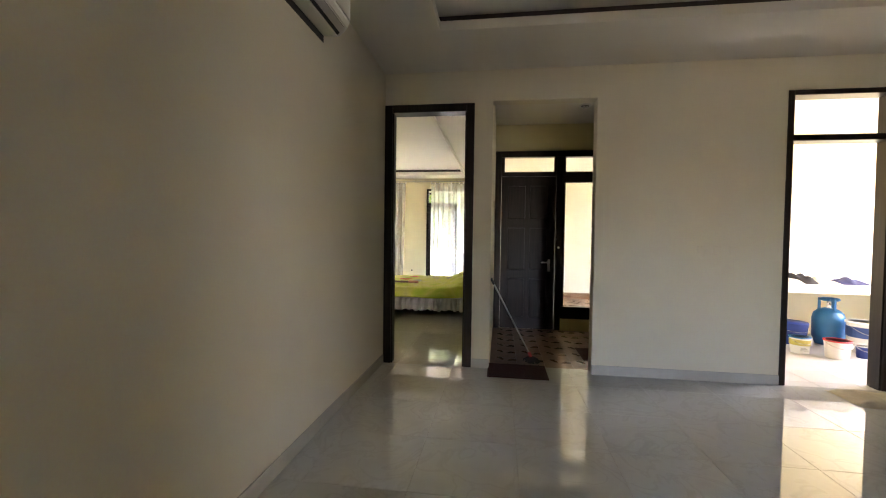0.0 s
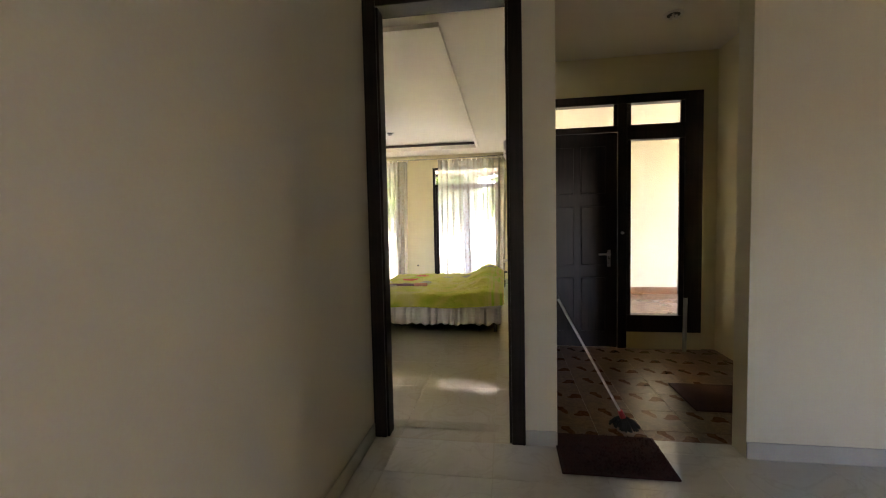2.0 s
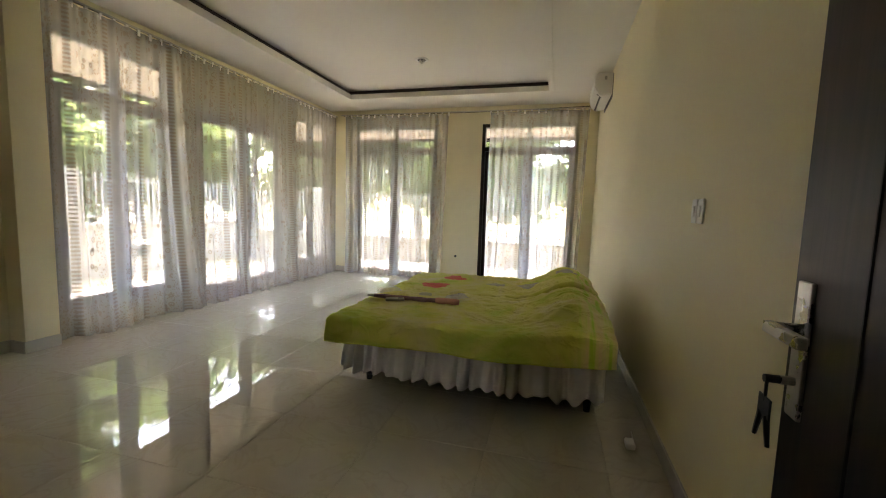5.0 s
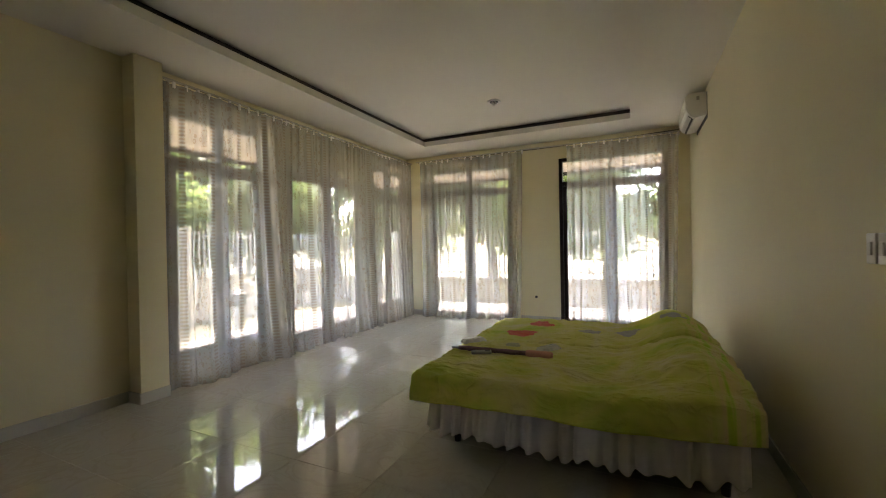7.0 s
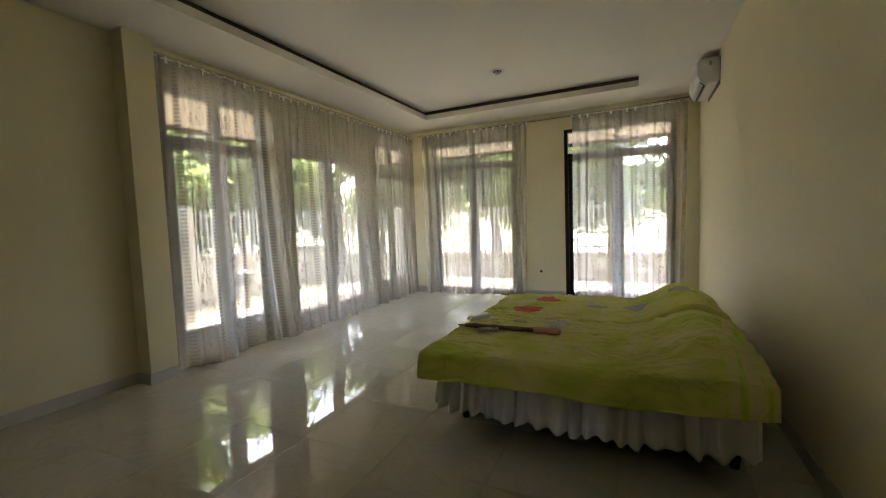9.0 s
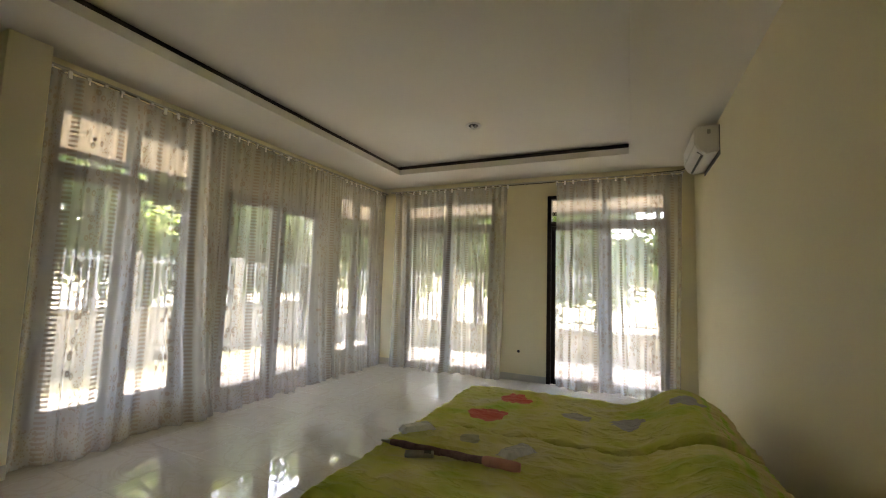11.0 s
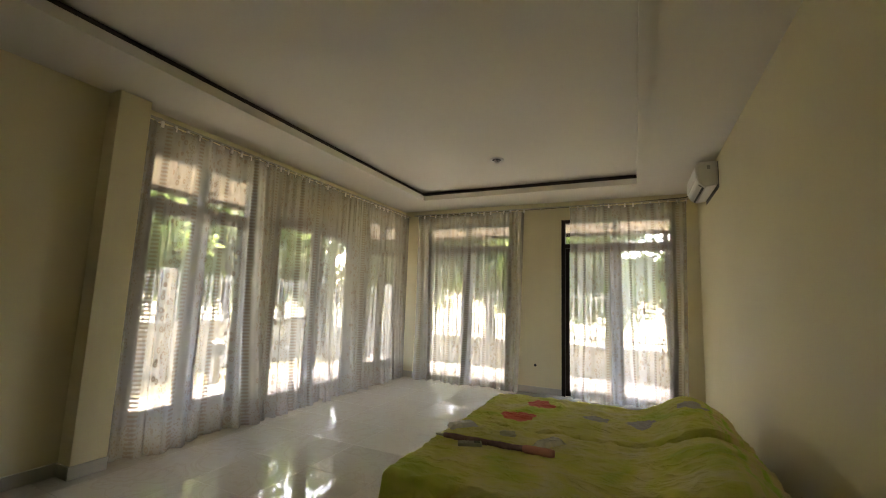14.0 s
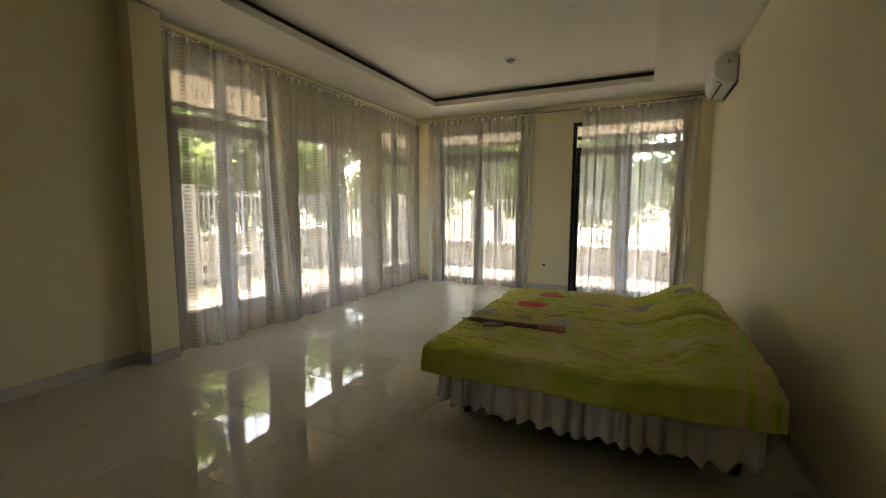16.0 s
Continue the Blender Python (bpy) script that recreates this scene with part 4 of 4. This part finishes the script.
def bucket(name, loc, r, h, body, lid, label, band=None):
    k = thing(name, loc, label, "bucket", "paint buckets")
    pail = part("pail", lathe([(r * 0.84, 0.0), (r * 0.86, 0.004), (r, h * 0.97), (r, h)]), body, k, smooth=True)
    if lid:
        part("lid", lathe([(r * 1.0, h * 0.93), (r * 1.07, h * 0.94), (r * 1.07, h), (r * 1.0, h * 1.015), (r * 0.9, h * 1.0)]), lid, k, smooth=True)
    if band:
        part("label_band", lathe([(r * 0.955, h * 0.5), (r * 1.0, h * 0.51), (r * 1.008, h * 0.84), (r * 0.96, h * 0.85)]), band, pail, "coloured label")
        for q in range(3):
            part("print_bar", bx(-r * 0.5, r * 0.4 - 0.02 * q, -r * 0.955, -r * 0.91, h * (0.2 + 0.08 * q), h * (0.235 + 0.08 * q)), GREYP, pail)
    bm = bmesh.new()
    n = 14
    for i in range(n):
        a0, a1 = math.pi * i / n, math.pi * (i + 1) / n
        rod(bm, (r * 1.06 * math.cos(a0), -r * 1.03 * math.sin(a0), h * 0.9 - 0.3 * h * math.sin(a0)), (r * 1.06 * math.cos(a1), -r * 1.03 * math.sin(a1), h * 0.9 - 0.3 * h * math.sin(a1)), 0.003, n=5)
    part("bail", bm, STEEL, k)
    return k


bucket("paint_bucket", (5.15, 1.38, 0), 0.11, 0.21, PLASTIC, BLUE_P, "white paint bucket with a blue lid", LABEL_Y)
bucket("paint_bucket", (5.45, 1.20, 0), 0.13, 0.22, PLASTIC, RED_P, "white paint bucket with a red lid", None)
bucket("paint_bucket", (6.02, 1.55, 0), 0.18, 0.40, PLASTIC, PLASTIC, "large white paint bucket with a blue label", LABEL_B)
bucket("small_tub", (5.78, 1.25, 0), 0.075, 0.15, NAVY_P, PLASTIC, "small blue tub with a white lid", None)
bucket("basin", (5.40, 1.95, 0), 0.20, 0.30, NAVY_P, None, "open navy blue plastic bucket under the counter", None)
gs = thing("gas_cylinder", (5.88, 1.95, 0.0), "blue steel gas cylinder under the counter", "gas cylinder")
part("body", lathe([(0.14, 0.0), (0.15, 0.03), (0.155, 0.07), (0.175, 0.1), (0.18, 0.14), (0.18, 0.36), (0.16, 0.44), (0.11, 0.49), (0.05, 0.51)]), BLUE_P, gs, smooth=True)
for an in (30, 150, 270):
    c, s = math.cos(radians(an)), math.sin(radians(an))
    part("collar_post", rod(bmesh.new(), (0.10 * c, 0.10 * s, 0.47), (0.10 * c, 0.10 * s, 0.63), 0.018), BLUE_P, gs)
bm = bmesh.new()
for i in range(18):
    a0, a1 = 2 * math.pi * i / 18, 2 * math.pi * (i + 1) / 18
    rod(bm, (0.10 * math.cos(a0), 0.10 * math.sin(a0), 0.63), (0.10 * math.cos(a1), 0.10 * math.sin(a1), 0.63), 0.02, n=8)
part("collar_ring", bm, BLUE_P, gs)
part("valve", rod(bmesh.new(), (0, 0, 0.50), (0, 0, 0.60), 0.025), STEEL, gs)


def cloth_heap(loc, w, d, h, mat, label, seed):
    c = thing("cloth", loc, label, "cloth", "clothes on the counter")

    def f(u, v):
        x, y = (u - 0.5) * w, (v - 0.5) * d
        e = min(1, max(abs(u - 0.5), abs(v - 0.5)) * 2)
        return (x + 0.05 * noise.noise((x * 5, y * 5, seed)), y + 0.05 * noise.noise((y * 5, x * 5, seed)), 0.002 + (1 - e ** 2) * h * (0.7 + 0.9 * noise.noise((x * 8, y * 8, seed))))
    part("cloth_heap", sheet(f, 26, 20), mat, c, smooth=True)


cloth_heap((5.42, 2.0, 0.85), 0.45, 0.4, 0.14, CLOTH_BK, "crumpled black cloth on the counter", 1.5)
cloth_heap((5.25, 1.86, 0.85), 0.34, 0.22, 0.08, CLOTH_W, "crumpled white cloth on the counter", 4.5)
cloth_heap((5.72, 1.95, 0.85), 0.4, 0.35, 0.08, RAG, "crumpled beige cloth on the counter", 9.5)
cloth_heap((6.08, 2.0, 0.85), 0.45, 0.35, 0.12, CLOTH_NV, "crumpled navy cloth on the counter", 6.5)
rc = thing("red_cup", (5.18, 2.12, 0.85), "small red plastic cup on the counter", "cup")
part("cup_body", lathe([(0.03, 0.0), (0.042, 0.1), (0.038, 0.1), (0.027, 0.006)]), RED_P, rc, smooth=True)

# ---- outdoors ----
GZ = -0.35
tagged(part("ground", bx(-400, 400, -400, 400, GZ - 0.3, GZ), SOIL), "garden soil and dry grass round the house", "ground", kind="structure")
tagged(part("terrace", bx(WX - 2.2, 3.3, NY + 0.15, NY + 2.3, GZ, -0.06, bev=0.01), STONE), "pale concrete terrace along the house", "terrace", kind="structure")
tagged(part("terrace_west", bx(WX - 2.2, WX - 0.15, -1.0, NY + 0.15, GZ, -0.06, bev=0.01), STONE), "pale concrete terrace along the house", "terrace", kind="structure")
tagged(part("porch", bx(3.31, 8.2, 2.76, NY + 2.3, GZ, -0.18, bev=0.01), TERRA), "brown tiled front porch", "porch", kind="structure")
tagged(part("porch_floor", bx(NI[0], 3.31, 2.69, NY + 0.15, GZ, -0.18), TERRA), "brown tiled front porch", "porch", kind="structure")
tagged(part("porch_wall", bx(NI[0] + 0.01, 8.2, 6.9, 7.05, -0.18, TOP), GARDEN_WALL), "sunlit cream wall across the porch", "wall", kind="structure")
tagged(part("porch_border", bx(NI[0] + 0.01, 8.2, 6.885, 6.899, -0.18, -0.02), TERRA), "brown tile border at the wall's foot", "trim", kind="structure")

tagged(part("porch_ceiling", bx(NI[0] + 0.01, 8.2, 2.76, 6.9, 3.25, 3.3), CEIL), "plain painted porch ceiling", "ceiling", kind="structure")
rf = thing("roof", (0, 0, TOP), "tiled roof with boarded eaves", "roof", kind="structure")
# the stretch south of the hall is an added, unseen overhang against direct sun
part("roof_slab", bx(WX - 0.3, 8.3, -11.0, 2.75, 0.0, 0.15), ROOF_M, rf)
part("roof_slab", bx(WX - 0.3, NI[0], 2.75, NY + 0.3, 0.0, 0.15), ROOF_M, rf)
part("soffit", bx(WX - 2.2, WX - 0.15, -8.3, NY + 2.2, -0.62, -0.58), SOFFIT, rf, "pinkish boarded soffit")
part("soffit", bx(WX - 0.15, NI[0], NY + 0.15, NY + 2.2, -0.62, -0.58), SOFFIT, rf, "pinkish boarded soffit")
part("fascia", bx(WX - 2.23, WX - 2.2, -8.3, NY + 2.23, -0.70, -0.4), WOOD, rf)
part("fascia", bx(WX - 2.2, NI[0], NY + 2.2, NY + 2.23, -0.70, -0.4), WOOD, rf)
part("eave_slope", bx(WX - 2.2, WX - 0.3, -8.3, NY + 2.2, -0.58, 0.1), ROOF_M, rf)
part("eave_slope", bx(WX - 0.3, NI[0], NY + 0.3, NY + 2.2, -0.58, 0.1), ROOF_M, rf)


def garden_fence(axis, a, b, f, wall_top, top, label):
    """Low rendered wall with coping, and metal bars between posts above it."""
    g = thing("garden_fence", ((a + b) / 2, f, GZ) if axis == "x" else (f, (a + b) / 2, GZ), label, "fence", "garden fences")
    L = b - a

    def pc(nm, s0, s1, t, z0, z1, mat, lab="", bev=0.0):
        c = (s0, s1, -t, t) if axis == "x" else (-t, t, s0, s1)
        return part(nm, bx(*c, z0, z1, bev=bev), mat, g, lab)
    pc("low_wall", -L / 2, L / 2, 0.075, 0.0, wall_top - GZ, GARDEN_WALL, "cream rendered low wall")
    pc("coping", -L / 2, L / 2, 0.10, wall_top - GZ, wall_top - GZ + 0.05, CONCRETE)
    for z in (wall_top + 0.18, top - 0.15):
        pc("rail", -L / 2, L / 2, 0.02, z - GZ, z - GZ + 0.04, FENCE_M)
    n = int(L / 2.4)
    for i in range(n + 1):
        s = -L / 2 + L * i / n
        pc("post", s - 0.12, s + 0.12, 0.12, 0, top - GZ + 0.08, GARDEN_WALL, bev=0.01)
    m = int(L / 0.13)
    me = None
    for i in range(m):
        s = -L / 2 + 0.13 * (i + 0.5)
        if me is None:
            ob = part("fence_bar", bx(-0.014, 0.014, -0.014, 0.014, wall_top - GZ + 0.05, top - GZ), FENCE_M, g)
            me = ob.data
        else:
            ob = new("fence_bar", me)
            ob.parent = g
        ob.location = (s, 0, 0) if axis == "x" else (0, s, 0)


garden_fence("x", -9.0, 1.1, 11.0, 0.42, 1.75, "cream low garden wall with grey metal bars, beyond the lawn")
garden_fence("y", -1.5, 11.0, -9.0, 0.72, 1.85, "cream low garden wall with grey metal bars along the drive")

gl = thing("garden_lantern", (-6.7, 5.62, GZ), "pale garden lantern post with slatted head", "garden lamp")
part("post", bx(-0.07, 0.07, -0.07, 0.07, 0, 0.62, bev=0.01), CONCRETE, gl)
part("head", bx(-0.10, 0.10, -0.10, 0.10, 0.62, 0.86, bev=0.012), GREYP, gl)
for i in range(4):
    part("slat", bx(-0.115, 0.115, -0.115, 0.115, 0.66 + 0.05 * i, 0.68 + 0.05 * i), DARK_PLASTIC, gl)
part("cap", lathe([(0.15, 0.86), (0.15, 0.88), (0.03, 0.95)], 4), CONCRETE, gl)


def tree(loc, h, spread, seed):
    rng = random.Random(seed)
    t = thing("garden_tree", loc, "leafy green garden tree with an airy crown", "tree", "garden trees")
    bm = bmesh.new()
    limbs = []
    p = Vector((0, 0, 0))
    r = 0.05 + h * 0.016
    for i in range(5):
        q = p + Vector((rng.uniform(-0.12, 0.12), rng.uniform(-0.12, 0.12), h * 0.14))
        rod(bm, p, q, r, r * 0.86, 9)
        p, r = q, r * 0.86
        if i >= 1:
            for k in range(3):
                an = rng.uniform(0, 6.28)
                e = p + Vector((math.cos(an) * spread * rng.uniform(0.4, 0.8), math.sin(an) * spread * rng.uniform(0.4, 0.8), h * rng.uniform(0.06, 0.26)))
                rod(bm, p, e, r * 0.5, r * 0.15, 6)
                limbs += [p.lerp(e, x) for x in (0.5, 0.75, 1.0)]
    limbs.append(p + Vector((0, 0, 0.4)))
    part("trunk", bm, BARK, t)
    vs, fs = [], []
    for c in limbs:
        for _ in range(5):
            cc = c + Vector((rng.gauss(0, 0.32), rng.gauss(0, 0.32), rng.gauss(0, 0.28)))
            for _ in range(46):
                o = cc + Vector((rng.gauss(0, 0.16), rng.gauss(0, 0.16), rng.gauss(0, 0.13)))
                a = Vector((rng.gauss(0, 1), rng.gauss(0, 1), rng.gauss(0, 0.6))).normalized()
                s = a.orthogonal().normalized()
                ln, wd = rng.uniform(0.12, 0.22), rng.uniform(0.035, 0.065)
                k = len(vs)
                vs += [o - a * ln * 0.5, o + s * wd, o + a * ln * 0.5, o - s * wd]
                fs.append((k, k + 1, k + 2, k + 3))
    me = bpy.data.meshes.new("crown")
    me.from_pydata([tuple(v) for v in vs], [], fs)
    me.materials.append(LEAF)
    ob = new("crown", me)
    ob.parent = t
    tagged(ob, "loose crown of small green leaves", kind="stuff")
    return t


t1 = tree((-3.2, 13.0, GZ), 6.2, 2.0, 1)
t2 = tree((-0.4, 12.6, GZ), 5.6, 1.9, 2)
t3 = tree((-10.8, 4.6, GZ), 5.8, 2.0, 3)
for src, x, y, rz in ((t1, -6.0, 12.8, 80), (t2, -8.6, 13.4, 140), (t3, -10.9, 7.2, 60), (t2, -11.4, 9.8, 200), (t1, -11.0, 1.6, 220), (t3, 1.2, 14.0, 30), (t1, -2.0, 15.5, 10), (t3, -5.0, 16, 100), (t2, -13.6, 6.0, 10), (t1, -14, 9.0, 170), (t3, -12.5, 12.5, 300), (t1, -4.4, 14.2, 250), (t2, -7.2, 15.0, 20), (t3, -0.6, 15.0, 150), (t2, -12.6, 3.2, 70), (t1, -12.4, 8.2, 310), (t2, -10.0, 12.4, 45), (t3, -11.6, 11.0, 15), (t1, -9.6, 14.4, 120), (t2, -10.6, 8.6, 330), (t3, -10.4, 6.0, 190)):
    copy_thing(src, pose(x, y, GZ, 0, 0, rz))

wb = thing("wheelbarrow", (4.75, 5.7, -0.18), "pale wheelbarrow standing on the brown porch", "wheelbarrow")
bm = bmesh.new()
vs = [[bm.verts.new((sx * a, sy * b, z)) for sx, sy in ((-1, -1), (1, -1), (1, 1), (-1, 1))] for a, b, z in ((0.25, 0.17, 0.26), (0.42, 0.30, 0.48))]
bm.faces.new(vs[0][::-1])
for i in range(4):
    bm.faces.new((vs[0][i], vs[0][(i + 1) % 4], vs[1][(i + 1) % 4], vs[1][i]))
bmesh.ops.solidify(bm, geom=list(bm.faces), thickness=0.01)
part("tray", bm, CONCRETE, wb)
for s in (-0.2, 0.2):
    part("handle", rod(bmesh.new(), (-0.5, s * 0.6, 0.2), (0.75, s * 1.3, 0.42), 0.017), STEEL, wb)
    part("stand", rod(bmesh.new(), (0.2, s, 0.3), (0.3, s, 0.0), 0.015), STEEL, wb)
part("wheel", rod(bmesh.new(), (-0.5, -0.04, 0.15), (-0.5, 0.04, 0.15), 0.15, n=24), GREYP, wb)
wb.scale = (0.7, 0.7, 0.6)

# ---- floor tiles ----
def tiled(name, x0, x1, y0, y1, z, pitch, ox, oy, material, label, joint=0.002, limit=320):
    """A bed of grout with bevelled tiles set on it, each a piece of its own."""
    fl = tagged(part(name, bx(x0, x1, y0, y1, z - 0.12, z - 0.0025), GROUT), label, "floor", kind="structure")
    shared = {}
    xs, ys = [], []
    for lst, lo, hi, o in ((xs, x0, x1, ox), (ys, y0, y1, oy)):
        k = math.floor((lo - o) / pitch)
        while o + k * pitch < hi - 0.004:
            lst.append((max(lo, o + k * pitch), min(hi, o + (k + 1) * pitch)))
            k += 1
    for a, b in xs:
        for c, d in ys:
            w, h = round(b - a, 4), round(d - c, 4)
            if min(w, h) < 0.01:
                continue
            if (w, h) not in shared:
                bm = bmesh.new()
                q, e = joint / 2, 0.0015
                lo = [bm.verts.new((sx * (w / 2 - q), sy * (h / 2 - q), -0.008)) for sx, sy in ((-1, -1), (1, -1), (1, 1), (-1, 1))]
                mi = [bm.verts.new((sx * (w / 2 - q), sy * (h / 2 - q), -e)) for sx, sy in ((-1, -1), (1, -1), (1, 1), (-1, 1))]
                hi = [bm.verts.new((sx * (w / 2 - q - e), sy * (h / 2 - q - e), 0)) for sx, sy in ((-1, -1), (1, -1), (1, 1), (-1, 1))]
                for r0, r1 in ((lo, mi), (mi, hi)):
                    for i in range(4):
                        bm.faces.new((r0[i], r0[(i + 1) % 4], r1[(i + 1) % 4], r1[i]))
                bm.faces.new(hi)
                ob = part("tile", bm, material, fl)
                shared[(w, h)] = ob.data
            else:
                ob = new("tile", shared[(w, h)])
                ob.parent = fl
            ob.location = ((a + b) / 2, (c + d) / 2, z)


tiled("floor", WX, EX, SY, NY, 0.0, 0.624, 0.17, 1.5, TILE, "polished cream tile floor, mirror-like")
tiled("floor_hall", 0.0, 8.0, -8.0, 0.0, 0.0, 0.624, 0.17, -0.37, TILE_HALL, "polished pale grey tile floor of the hall")
tiled("floor_threshold", D1[0], D1[1], 0.0, SY, 0.0, 0.624, 0.17, -0.37, TILE, "tile strip under the bedroom door")
tiled("floor_opening", NI[0], NI[1], 0.0, SY, 0.0, 0.624, 0.17, -0.37, TILE_HALL, "tile strip in the foyer opening")
tiled("floor_foyer", NI[0], 3.28, SY, 2.53, -0.1, 0.33, 1.19, 0.15, TERRA, "brown patterned foyer tiles")
tiled("floor_kitchen", K1[0], K1[1], 0.0, SY, 0.0, 0.4, 4.05, 0.15, KFLOOR, "grey tile strip in the kitchen doorway")
tiled("floor_kitchen_room", 3.45, 8.0, SY, 2.6, 0.0, 0.4, 4.05, 0.15, KFLOOR, "grey kitchen floor tiles")
